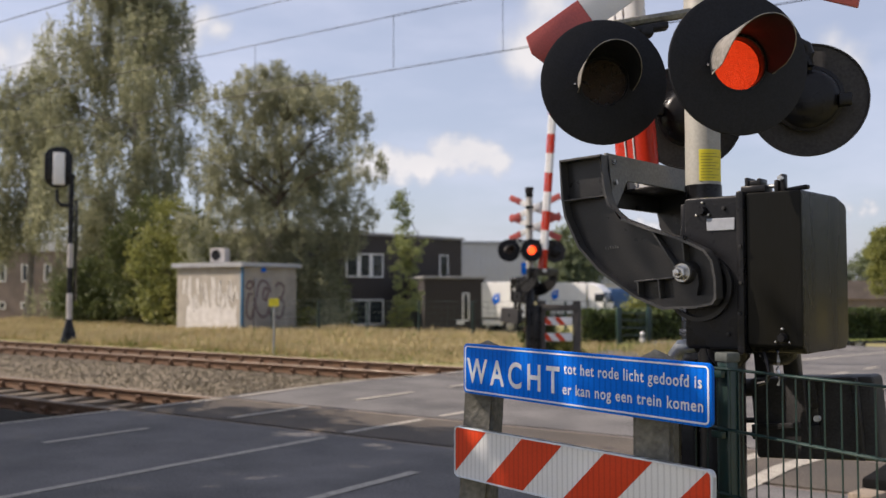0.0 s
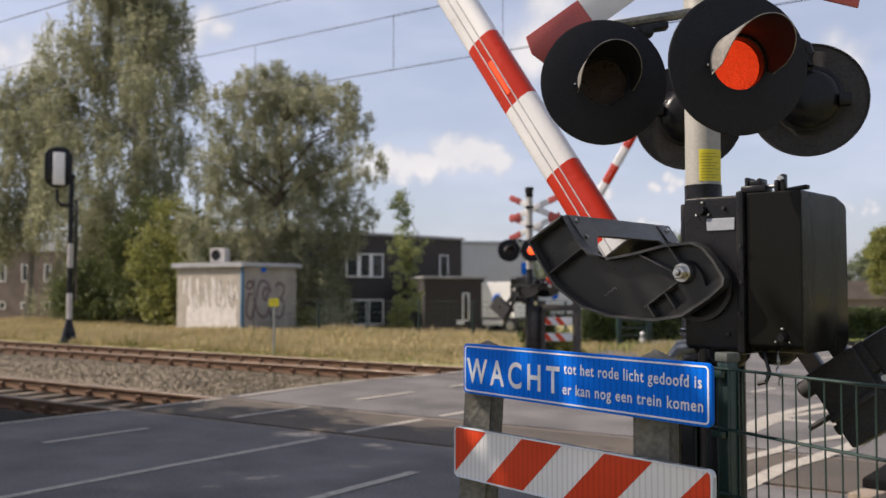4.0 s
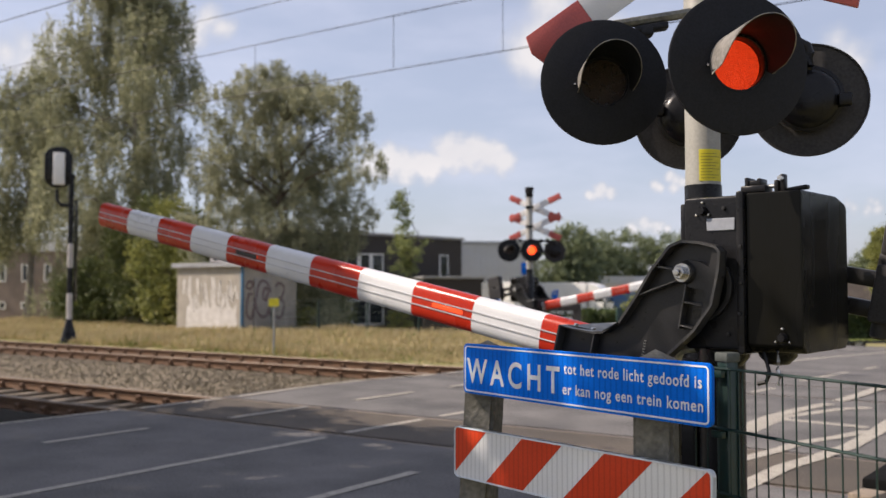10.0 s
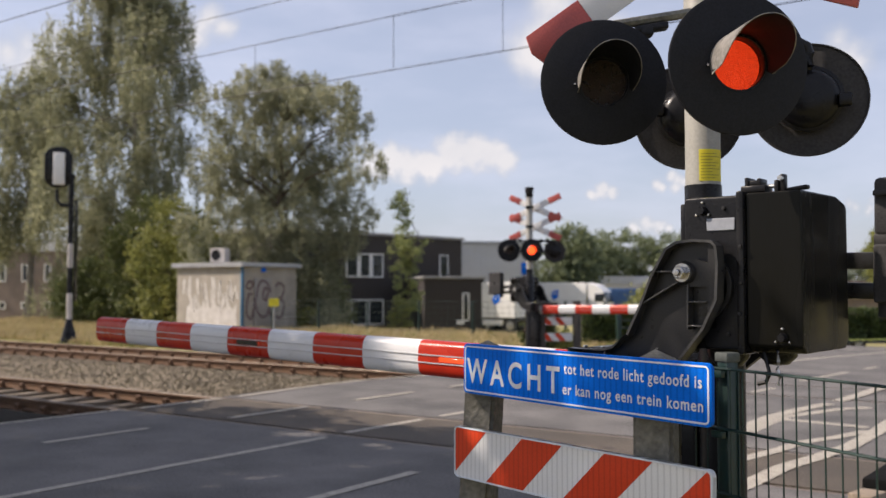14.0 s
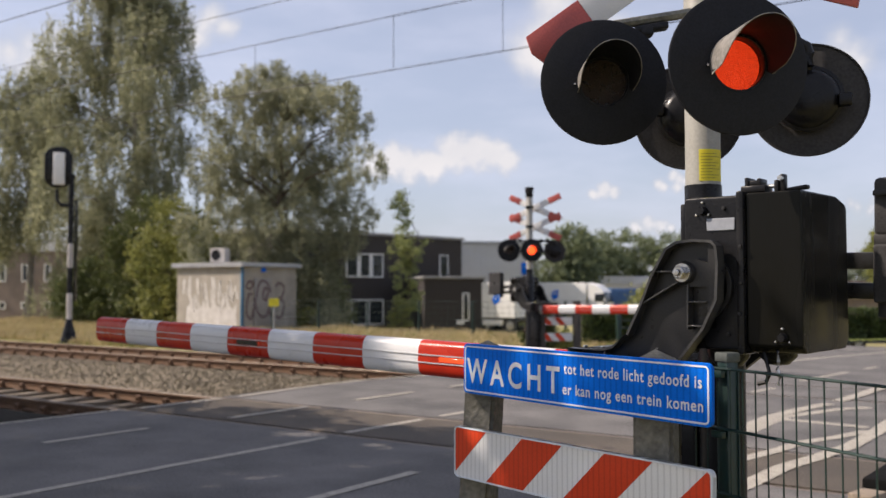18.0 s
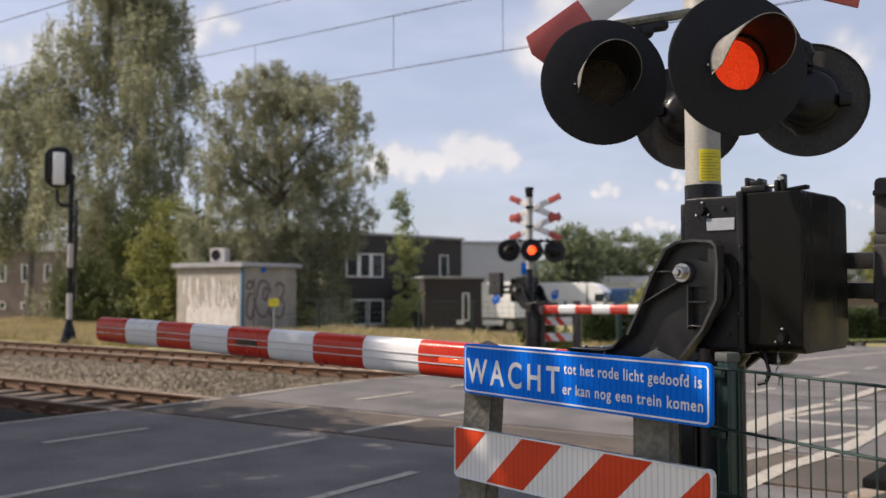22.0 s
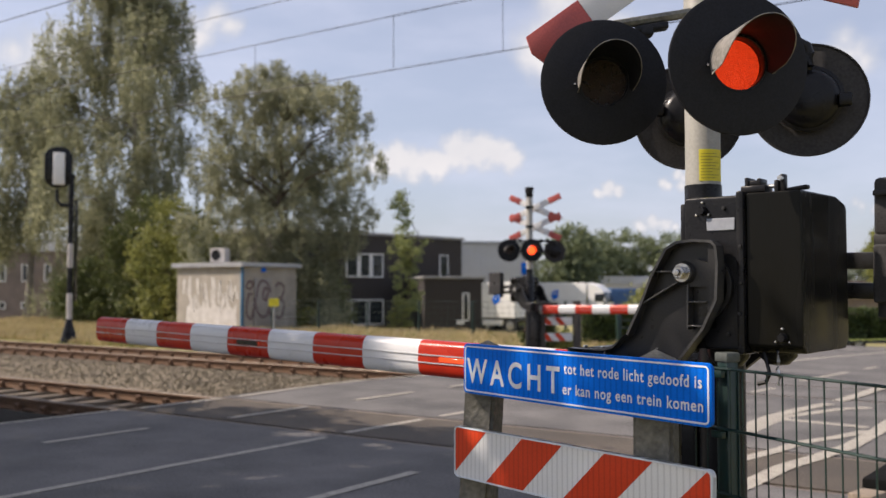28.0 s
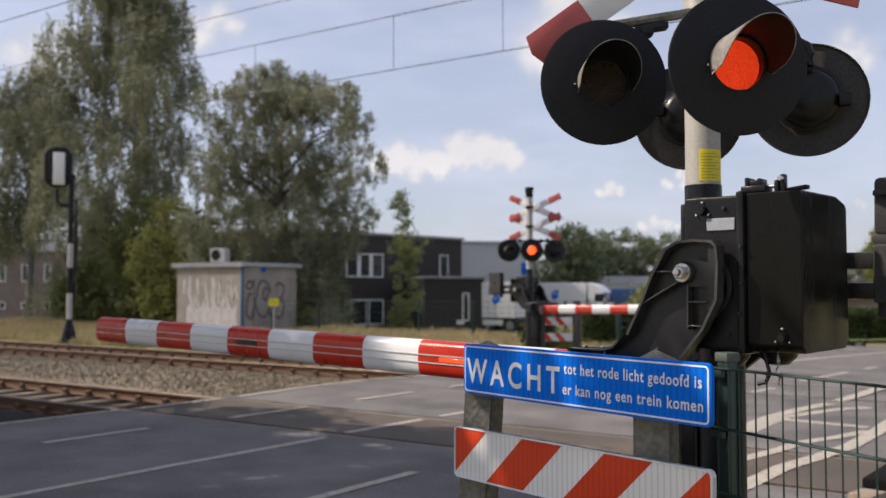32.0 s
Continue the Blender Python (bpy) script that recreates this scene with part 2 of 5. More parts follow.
def sweep(path, r, seg=8, bm=None):
    """A pipe or cable along a list of points."""
    pts = [Vector(p) for p in path]
    b = bmesh.new()
    rings = []
    for k, p in enumerate(pts):
        d = (pts[min(k + 1, len(pts) - 1)] - pts[max(k - 1, 0)]).normalized()
        q = d.to_track_quat("Z", "Y")
        rings.append([b.verts.new(p + q @ Vector((r * math.cos(a * math.tau / seg), r * math.sin(a * math.tau / seg), 0))) for a in range(seg)])
    for a, c in zip(rings, rings[1:]):
        for k in range(seg):
            b.faces.new((a[k], a[(k + 1) % seg], c[(k + 1) % seg], c[k]))
    b.faces.new(rings[0][::-1]), b.faces.new(rings[-1])
    return merge(bm, b)


def wall_strip(outline, y0, y1, t, bm=None, closed=True):
    """A rim that follows an outline (x, z), t thick inwards, from y0 to y1."""
    b = bmesh.new()
    n = len(outline)
    cx = sum(p[0] for p in outline) / n
    cz = sum(p[1] for p in outline) / n
    rings = []
    for k in range(n):
        p, a, c = Vector(outline[k]), Vector(outline[k - 1]), Vector(outline[(k + 1) % n])
        d = (c - a).normalized()
        nrm = Vector((-d.y, d.x))
        if nrm.dot(Vector((cx, cz)) - p) < 0:
            nrm = -nrm
        q = p + nrm * t
        rings.append([b.verts.new((p.x, y0, p.y)), b.verts.new((p.x, y1, p.y)), b.verts.new((q.x, y1, q.y)), b.verts.new((q.x, y0, q.y))])
    for k in range(n if closed else n - 1):
        r, s = rings[k], rings[(k + 1) % n]
        for e in range(4):
            b.faces.new((r[e], r[(e + 1) % 4], s[(e + 1) % 4], s[e]))
    return merge(bm, b)


def from_arrays(name, verts, faces, material):
    me = bpy.data.meshes.new(name)
    me.from_pydata(verts, [], faces)
    me.update()
    me.materials.append(material)
    return me


TURN = pose(0, 0, 0, 0, 0, -34.06)          # x along the track, y along the road


def uv_of(x, y):
    p = TURN.inverted() @ Vector((x, y, 0))
    return p.x, p.y


def ramp(a, b, t):
    t = min(1, max(0, (t - a) / (b - a)))
    return t * t * (3 - 2 * t)


def ground_z(x, y):
    """The land: level beside the track, lower beyond it."""
    u, v = uv_of(x, y)
    dip = ramp(4.2, 5.6, v) * ramp(17.0, 16.0, v)
    z = -0.17 - 0.17 * dip - 1.15 * ramp(24, 48, v) * ramp(2, -8, u - (v - 24) * 0.2)
    return z + 0.03 * math.sin(u * 0.7) * math.cos(v * 0.9)
# ---- ground, road and track ----


def make_ground():
    b = bmesh.new()
    xs = [-3000, -900, -300, -120] + [-70 + 1.0 * k for k in range(141)] + [120, 300, 900, 3000]
    ys = [-3000, -600, -100, -30] + [-14 + 1.0 * k for k in range(124)] + [160, 300, 900, 3000]
    grid = [[b.verts.new((x, y, ground_z(x, y) if abs(x) < 150 and -40 < y < 200 else -1.2 if y > 0 else -0.2)) for x in xs] for y in ys]
    for j in range(len(ys) - 1):
        for i in range(len(xs) - 1):
            b.faces.new((grid[j][i], grid[j][i + 1], grid[j + 1][i + 1], grid[j + 1][i]))
    solo("ground", b, SOIL, "dry yellow-green grassland beside the railway", "ground", kind="structure")


RAILS_V = (7.09, 8.59, 13.06, 14.56)


def left_edge(v):
    return float(np.interp(v, [-10, 5, 8, 11, 13, 16, 19, 24, 30], [-9.75, -9.65, -9.55, -9.5, -9.05, -8.8, -8.9, -9.6, -12]))


def right_edge(v):
    return float(np.interp(v, [-10, 3, 6, 7.0, 9, 11, 13, 15, 20], [-1.9, -1.9, -1.8, -0.6, 0.8, 3, 8, 20, 60]))


def make_road():
    road = thing("road", "grey asphalt road crossing the railway at road level", "road", TURN.copy(), kind="structure")
    spans = [(-9.0, 7.045), (7.19, 8.545), (8.69, 13.015), (13.16, 14.515), (14.66, 26.5)]
    for k, (a, c) in enumerate(spans):
        b = bmesh.new()
        n = max(2, int((c - a) / 0.5))
        rows = []
        for i in range(n + 1):
            v = a + (c - a) * i / n
            lo, hi = left_edge(v), right_edge(v)
            far = 0.05 * ramp(16, 26, v)
            z = 0.001 * math.sin(v * 1.3)
            rows.append([b.verts.new((lo, v, -0.35)), b.verts.new((lo, v, z - far))] + [b.verts.new((lo + (hi - lo) * s, v, z - far + 0.001 * math.sin(s * 9 + v))) for s in (0.1, 0.3, 0.5, 0.7, 0.9, 1.0)] + [b.verts.new((hi, v, -0.35))])
        for r, s in zip(rows, rows[1:]):
            for e in range(len(r) - 1):
                b.faces.new((r[e], r[e + 1], s[e + 1], s[e]))
        for r in (rows[0], rows[-1]):
            b.faces.new(r)
        part("asphalt_lane" if k in (0, 4) else "crossing_panel", b, PANEL if k == 1 else ASPHALT, road)
    return road


def strip(points, w, z=0.006):
    """A painted line along points (u, v)."""
    b = bmesh.new()
    prev = None
    for k, p in enumerate(points):
        a, c = Vector(points[max(k - 1, 0)]), Vector(points[min(k + 1, len(points) - 1)])
        d = (c - a).normalized()
        n = Vector((-d.y, d.x)) * w / 2
        p = Vector(p)
        zz = z - 0.05 * ramp(16, 26, p.y)
        now = [b.verts.new((p.x - n.x, p.y - n.y, zz)), b.verts.new((p.x + n.x, p.y + n.y, zz))]
        if prev:
            b.faces.new((prev[0], prev[1], now[1], now[0]))
        prev = now
    return b


def make_markings(road):
    k = 1.184
    lines = [
        ([(-5.26, 1.0), (-5.25, 3.08), (-5.21, 4.26), (-5.12, 5.8)], 0.098, "line"),
        ([(-3.70, 1.5), (-3.69, 4.13), (-3.65, 5.06)], 0.10, "line"),
        ([(-6.83, 4.31), (-6.77, 5.29)], 0.098, "dash"), ([(-6.9, 1.3), (-6.88, 2.3)], 0.098, "dash"),
        ([(-6.64, 6.12), (-6.59, 7.18)], 0.098, "dash"), ([(-6.54, 7.93), (-6.47, 8.91)], 0.098, "dash"),
        ([(-6.42, 9.63), (-6.37, 10.6)], 0.098, "dash"),
        ([(-5.14, 6.1), (-5.06, 7.12)], 0.098, "dash"), ([(-5.03, 7.4), (-4.95, 8.4)], 0.098, "dash"),
        ([(-4.85, 9.5), (-4.75, 10.6)], 0.098, "dash"),
        ([(-8.15, 3.0), (-8.13, 4.69), (-8.03, 5.84)], 0.10, "line"), ([(-7.97, 6.14), (-7.9, 7.18)], 0.10, "line"),
        ([(-7.87, 7.42), (-7.95, 8.84), (-7.86, 9.77), (-7.51, 10.9)], 0.10, "line"), ([(-7.5, 11.2), (-7.42, 12.2)], 0.10, "line"),
        ([(-3.07, 11.21), (-2.97, 11.88)], 0.098, "dash"), ([(-2.90, 12.94), (-2.62, 14.75)], 0.098, "dash"), ([(-2.51, 15.53), (-2.40, 16.1)], 0.098, "dash"),
        ([(-4.04, 15.8), (-3.63, 17.77), (-2.87, 20.3), (-2.0, 22.0)], 0.14, "line"), ([(-3.72, 20.6), (-3.3, 21.3), (-2.6, 22.2)], 0.1, "line"),
    ]
    lines = [([(u * k, v * k) for u, v in pts], w, kind) for pts, w, kind in lines] + [
        ([(-2.62, 8.74), (-2.78, 9.92), (-2.75, 10.87), (-2.63, 11.67), (-2.45, 12.48)], 0.17, "line"), ([(-2.40, 12.85), (-2.29, 13.77), (-2.17, 15.25)], 0.17, "line"),
        ([(-2.66, 9.6), (-2.66, 10.4), (-2.62, 10.96), (-2.43, 11.49), (-2.21, 12.07), (-1.95, 12.4)], 0.14, "line"),
        ([(-2.64, 10.75), (-2.2, 10.68), (-1.69, 10.6)], 0.15, "line"),
        ([(-2.36, 7.75), (-2.27, 8.09), (-2.16, 8.58), (-2.05, 9.23), (-1.83, 9.76), (-1.65, 10.33)], 0.13, "line"),
        ([(-1.99, 6.72), (-1.95, 7.2), (-1.90, 7.87), (-1.76, 8.5), (-1.63, 9.25), (-1.57, 10.2), (-1.55, 11.2), (-1.50, 12.2)], 0.16, "line"),
    ]
    for n, (pts, w, kind) in enumerate(lines):
        part("painted_" + kind, strip(pts, w, 0.005 + 0.0009 * (n % 7)), PAINT_ROAD, road, smooth=False)


def rail_mesh(length):
    """A rail's section drawn out along x, with its top at z = 0."""
    half = [(0.0, 0.0), (0.03, -0.002), (0.036, -0.012), (0.036, -0.036), (0.009, -0.05), (0.008, -0.125), (0.07, -0.148), (0.07, -0.158), (0.0, -0.158)]
    ring = half + [(-y, z) for y, z in half[-2:0:-1]]
    b = bmesh.new()
    a = [b.verts.new((-length / 2, y, z)) for y, z in ring]
    c = [b.verts.new((length / 2, y, z)) for y, z in ring]
    for k in range(len(ring)):
        f = b.faces.new((a[k], a[(k + 1) % len(ring)], c[(k + 1) % len(ring)], c[k]))
        y0, y1 = ring[k][1], ring[(k + 1) % len(ring)][1]
        f.material_index = 0 if max(y0, y1) > -0.013 and min(y0, y1) > -0.013 else 1
    return finish(b, "rail", [RAIL_TOP, RUST], angle=25)


def make_track():
    me = rail_mesh(90)
    sleeper = finish(box(0.25, 2.5, 0.14, bevel=0.015, seg=1), "sleeper", SLEEPER)
    chair = box(0.16, 0.34, 0.03, bevel=0.004, seg=1)
    for y in (-0.085, 0.085):
        box(0.10, 0.06, 0.085, pose(0, y, 0.05, -20 if y > 0 else 20), 0.008, 1, bm=chair)
    plate = finish(chair, "rail_chair", RUST)
    for lo, hi in ((RAILS_V[0], RAILS_V[1]), (RAILS_V[2], RAILS_V[3])):
        mid = (lo + hi) / 2
        track = thing("railway_track", "rusty railway track on wooden sleepers in ballast", "railway track", TURN @ Matrix.Translation((-20, mid, 0.0)), group="railway tracks", kind="structure")
        for v in (lo, hi):
            part("rail", me, None, track, m=Matrix.Translation((0, v - mid, 0.0)))
        for k in range(34):
            u = 10.1 - k * 0.6
            part("sleeper", sleeper, None, track, m=pose(u, random.uniform(-0.03, 0.03), -0.237 + random.uniform(-0.01, 0.01), 0, 0, random.uniform(-1, 1)))
            for v in (lo, hi):
                part("rail_chair", plate, None, track, m=Matrix.Translation((u, v - mid, -0.160)))


BED = [(4.9, -0.34), (5.9, -0.26), (6.3, -0.235), (9.45, -0.235), (9.9, -0.175), (11.9, -0.175), (12.25, -0.185), (15.4, -0.185), (16.2, -0.25)]


def bed_z(v):
    return float(np.interp(v, [p[0] for p in BED], [p[1] for p in BED]))


def make_ballast():
    rng = np.random.default_rng(3)
    base = np.array([(1, 0, 0), (-1, 0, 0), (0, 1, 0), (0, -1, 0), (0, 0, 1), (0, 0, -1), (.6, .6, .5), (-.6, .5, .5)], float)
    tris = [(0, 2, 6), (2, 4, 6), (4, 0, 6), (2, 1, 7), (1, 4, 7), (4, 2, 7), (1, 3, 4), (3, 0, 4), (0, 3, 5), (3, 1, 5), (1, 2, 5), (2, 0, 5)]
    verts, faces = [], []
    n = 56000
    for i in range(n):
        u = -9.9 - 19 * rng.random() ** 1.5
        v = 5.6 + 10.4 * rng.random()
        if u > left_edge(v) - 0.05:
            continue
        z = bed_z(v) + 0.004
        s = rng.uniform(0.010, 0.022)
        q = base * (s * rng.uniform(0.6, 1.25, 3)) + rng.normal(0, s * 0.16, base.shape)
        a = rng.uniform(0, math.tau)
        ca, sa = math.cos(a), math.sin(a)
        q = np.c_[q[:, 0] * ca - q[:, 1] * sa, q[:, 0] * sa + q[:, 1] * ca, q[:, 2]]
        o = len(verts)
        verts.extend((q + (u, v, z + rng.uniform(-0.02, 0.02))).tolist())
        faces.extend([(x + o, y + o, w + o) for x, y, w in tris])
    bed = bmesh.new()
    prof = BED
    rows = [[bed.verts.new((u, v, z)) for v, z in prof] for u in (-70, -30, -20, -9.3)]
    for r, s in zip(rows, rows[1:]):
        for e in range(len(r) - 1):
            bed.faces.new((r[e], r[e + 1], s[e + 1], s[e]))
    solo("ballast_bed", bed, STONE, "brown-grey ballast bed under the two tracks", "ballast", TURN.copy(), kind="structure")
    ob = new("ballast_stones", from_arrays("ballast_stones", verts, faces, STONE_ISLAND))
    ob.matrix_basis = TURN.copy()
    tagged(ob, "loose brown-grey ballast stones between the rails", "ballast", kind="stuff")


STONE_ISLAND = leaf_mat("loose_stone", (0.056, 0.045, 0.026), (0.142, 0.115, 0.07), 0.0)
make_ground()
ROAD = make_road()
make_markings(ROAD)
make_track()
make_ballast()
# low soil mound; its near-black colour holds the deep shade of this corner
mound = bmesh.new()
bmesh.ops.create_grid(mound, x_segments=24, y_segments=10, size=0.5)
for p in mound.verts:
    edge = max(abs(p.co.x), abs(p.co.y)) * 2
    p.co.z = -0.26 + 0.17 * (1 - edge ** 4) + 0.02 * noise.noise(p.co * 9)
    p.co.x, p.co.y = -11.75 + p.co.x * 4.0, 6.35 + p.co.y * 1.3
solo("soil_edge", mound, SHADED_SOIL, "bare soil beside the road edge, coloured near black for shade", "soil", TURN.copy(), kind="structure")
# ---- the level crossing: signals, barriers, signs, fence ----
BOARD_R = 0.232


def lamp(parent, m, lit, far=False, glow=None, hood=0.215):
    """One flashing lamp that faces -y: round board with a hood; two added leaves cover the ever-lit lens."""
    body = lathe([(0, 0.095), (0.05, 0.094), (0.09, 0.086), (0.112, 0.07), (0.122, 0.045), (0.135, 0.04), (0.135, 0.026), (0.10, 0.026)], 28, pose(0, 0, 0, -90, 0, 0))
    box(0.05, 0.05, 0.05, pose(0.135, 0.07, 0.02), 0.008, bm=body)
    box(0.05, 0.05, 0.05, pose(-0.135, 0.07, -0.02), 0.008, bm=body)
    box(0.03, 0.03, 0.06, pose(0, 0.06, 0.135), 0.006, bm=body)
    ob = part("lamp", body, BLACK, parent, m=m)
    r = 0.086
    board = lathe([(r, 0.004), (r, -0.004), (BOARD_R - 0.012, -0.004), (BOARD_R, -0.001), (BOARD_R, 0.012), (BOARD_R - 0.006, 0.012), (BOARD_R - 0.008, 0.004), (r, 0.004)], 56, pose(0, 0, 0, -90, 0, 0))
    part("backboard", board, [BOARD if lit else DULL_BACK], ob)
    # hood: an upper half tube cut on the slant
    b = bmesh.new()
    rings = []
    n = 30
    for k in range(n + 1):
        a = radians(-14 + 212 * k / n)
        reach = 0.02 + hood * max(0.0, math.sin(math.pi * k / n)) ** 0.42
        row = []
        for rr, s in ((0.0945, 0.0), (0.1035, 1.0), (0.1065, 1.0), (0.0975, 0.0)):
            row.append(b.verts.new((rr * math.cos(a), -0.004 - reach * s, rr * math.sin(a) - 0.012 * s)))
        rings.append(row)
    for p, q in zip(rings, rings[1:]):
        for e in range(4):
            b.faces.new((p[e], p[(e + 1) % 4], q[(e + 1) % 4], q[e])).material_index = 1 if e in (1, 2) else 0
    b.faces.new(rings[0]), b.faces.new(rings[-1][::-1])
    part("hood", b, [BOARD, HOOD], ob)
    part("lens_rim", lathe([(0.0865, 0.040), (0.0865, -0.0045), (0.088, -0.006), (0.092, -0.006), (0.0935, -0.0035)], 36, pose(0, 0, 0, -90, 0, 0)), BLACK, ob)
    for s in (-1, 1):
        part("hood_screw", lathe([(0, 0.010), (0.004, 0.009), (0.005, 0)], 8, pose(s * 0.107, -0.004, -0.010, 90, 0, 0)), STEEL, ob)
    part("lens", lathe([(0, 0.030), (0.04, 0.0315), (0.092, 0.036)], 32, pose(0, 0, 0, -90, 0, 0)), glow or (LIT_FAR if far else LIT), ob)
    leaves = []
    # added leaves in dull red stand for the unlit lens while they cover the glow
    if lit:
        for s in (-1, 1):
            pts = [(s * 0.091 * math.sin(math.pi * k / 14), 0.091 * math.cos(math.pi * k / 14)) for k in range(15)]
            leaves.append(part("shutter_leaf", prism(pts, 0.0025, pose(0, 0.0252, 0)), DIM, ob, "added dark red leaf that hides the lit lens"))
    else:
        part("shutter", lathe([(0, 0.0255), (0.091, 0.0255), (0.091, 0.0278), (0, 0.0278)], 28, pose(0, 0, 0, -90, 0, 0)), DIM, ob)
    return leaves


DULL_BACK = mat("dull_board_back", (0.043, 0.041, 0.041), 0.6, vary=0.3, scale=6, grain=90, bump=0.05, spec=0.25)
OLIVE = mat("weathered_olive_paint", (0.17, 0.165, 0.135), 0.5, vary=0.3, scale=14, grain=90, bump=0.1)
PRINT = mat("faint_print", (0.27, 0.235, 0.03), 0.6, vary=0.1, bump=0.0)
HOOD = mat("grey_hood", (0.27, 0.255, 0.235), 0.5, vary=0.3, scale=9, bump=0.08)


def cross_arm(parent, m, length=1.2, w=0.13, red=0.27):
    """One board of a warning cross: white with red ends."""
    t = 0.012
    e = 0.5 - red / length
    for x0, x1, k in ((-0.5, -e, 0), (-e, e, 1), (e, 0.5, 0)):
        pts = [(x0 * length, -w / 2), (x1 * length, -w / 2), (x1 * length, w / 2), (x0 * length, w / 2)]
        if x0 == -0.5:
            pts = [(x0 * length, 0.0), (x0 * length + 0.02, -w / 2), (x1 * length, -w / 2), (x1 * length, w / 2), (x0 * length + 0.02, w / 2)]
        part("cross_board", prism(pts, t, bevel=0.002), WHITE if k else RED_OLD, parent, "white board section" if k else "faded red board end", m)


def signal(name, label, base, facing, lamps, top, x_z, far=False, arm_tilt=24, cross_yaw=0, behind=False, bar=None, arms=()):
    """A crossing signal: mast, warning crosses, lamps. lamps: (place, yaw, flashes)."""
    th = thing(name, label, "crossing signal", base, group="crossing signals")
    part("pole", lathe([(0, 0), (0.07, 0), (0.0675, top - 0.02), (0.06, top), (0, top)], 28), MAST, th, "pale grey round steel mast")
    part("foot_sleeve", lathe([(0.09, 0), (0.09, 1.72), (0.0725, 1.76), (0.0725, 1.892), (0.068, 1.894)], 28), BLACK, th)
    part("cap", lathe([(0, top + 0.09), (0.09, top + 0.09), (0.075, top - 0.12), (0, top - 0.12)], 18), BLACK, th)
    if not far:
        part("sticker", lathe_patch(0.0705, 1.905, 2.03, -118, -32), YELLOW, th, "yellow notice sticker with dark lines")
    for k in range(0 if far else 9):
        part("sticker_line", lathe_patch(0.0713, 1.915 + k * 0.012, 1.9172 + k * 0.012, -112, (-62, -50, -76, -42)[k % 4]), PRINT, th)
    for z in x_z:
        for s in (-1, 1):
            if arms:
                turn, dz, long = arms[s > 0]
                cross_arm(th, pose(0, -0.11 - 0.014 * (s > 0), z + dz, 0, 0, cross_yaw) @ pose(0, 0, 0, 0, turn, 0), long)
                continue
            cross_arm(th, pose(0.12 if behind else 0, 0.11 if behind else -0.11 - 0.014 * (s > 0), z, 0, 0, cross_yaw) @ pose(0, 0.014 * (behind and s > 0), 0) @ pose(0, 0, 0, 0, s * arm_tilt, 0))
        part("cross_clamp", box(0.16, 0.09, 0.05, pose(0, -0.075, z), 0.006), BLACK, th)
    leaves = {0: [], 1: []}
    inv = base.inverted()
    for place, yaw, flash in lamps:
        p = inv @ Vector(place)
        m = Matrix.Translation(p) @ pose(0, 0, 0, 0, 0, yaw)
        got = lamp(th, m, flash is not None, far, LIT_SIDE if flash == 1 and not far else None)
        if flash is not None:
            leaves[flash] += got
        q = m @ Vector((0, 0.09, 0.13))
        z = p.z + 0.23
        if bar and p.x < -0.2:
            a, c = inv @ Vector(bar[0]), inv @ Vector(bar[1])
            part("bracket", sweep([a, a.lerp(c, 0.5), c, (c.x - 0.02, c.y, c.z - 0.02), (q.x, q.y, p.z + 0.12)], 0.019), OLIVE, th, "weathered olive-grey bracket pipe")
            cl = a.lerp(c, 0.5)
            part("bracket_clamp", box(0.13, 0.05, 0.03, pose(cl.x, cl.y, cl.z - 0.035, 0, -9, 0), 0.008), BLACK, th)
            part("bracket_clamp", box(0.05, 0.06, 0.045, pose(cl.x - 0.02, cl.y, cl.z - 0.05, 0, -9, 0), 0.01), BLACK, th)
            continue
        for k in (0.45, 0.7):
            part("bracket_clamp", box(0.05, 0.07, 0.075, pose(q.x * k, q.y * k, z - 0.02), 0.008), BLACK, th)
        part("bracket", sweep([(0.0, 0, z - 0.02), (p.x * 0.5, q.y * 0.5, z - 0.02), (q.x * 0.93, q.y * 0.93, z - 0.02), (q.x * 0.98, q.y * 0.98, z - 0.03), (q.x, q.y, z - 0.06), (q.x, q.y, p.z + 0.12)], 0.024, 14), MAST if p.x < -0.2 else BLACK, th)
    return th, leaves


def lathe_patch(r, z0, z1, a0, a1):
    b = bmesh.new()
    n = 10
    rows = [[b.verts.new((rr * math.cos(radians(a0 + (a1 - a0) * k / n)), rr * math.sin(radians(a0 + (a1 - a0) * k / n)), z)) for rr, z in ((r, z0), (r, z1), (r - 0.004, z1), (r - 0.004, z0))] for k in range(n + 1)]
    for p, q in zip(rows, rows[1:]):
        for e in range(4):
            b.faces.new((p[e], p[(e + 1) % 4], q[(e + 1) % 4], q[e]))
    b.faces.new(rows[0]), b.faces.new(rows[-1][::-1])
    return b


ARM = [(0.464, -0.455), (0.455, -0.277), (0.311, -0.279), (0.268, -0.268), (0.215, -0.215), (0.165, -0.112), (0.123, -0.01), (0.07, 0.082), (0.03, 0.106), (-0.03, 0.112), (-0.095, 0.108),
       (-0.115, 0.09), (-0.122, 0.03), (-0.118, -0.09), (-0.07, -0.19), (0.035, -0.325), (0.13, -0.404), (0.25, -0.452), (0.32, -0.459)]


# rim and rib colour: wear plus the edge highlight, painted in as lighter grey
WORN_LIT_RIM = mat("worn_highlit_edge", (0.05, 0.049, 0.048), 0.36, vary=0.35, scale=14, grain=120, bump=0.06)


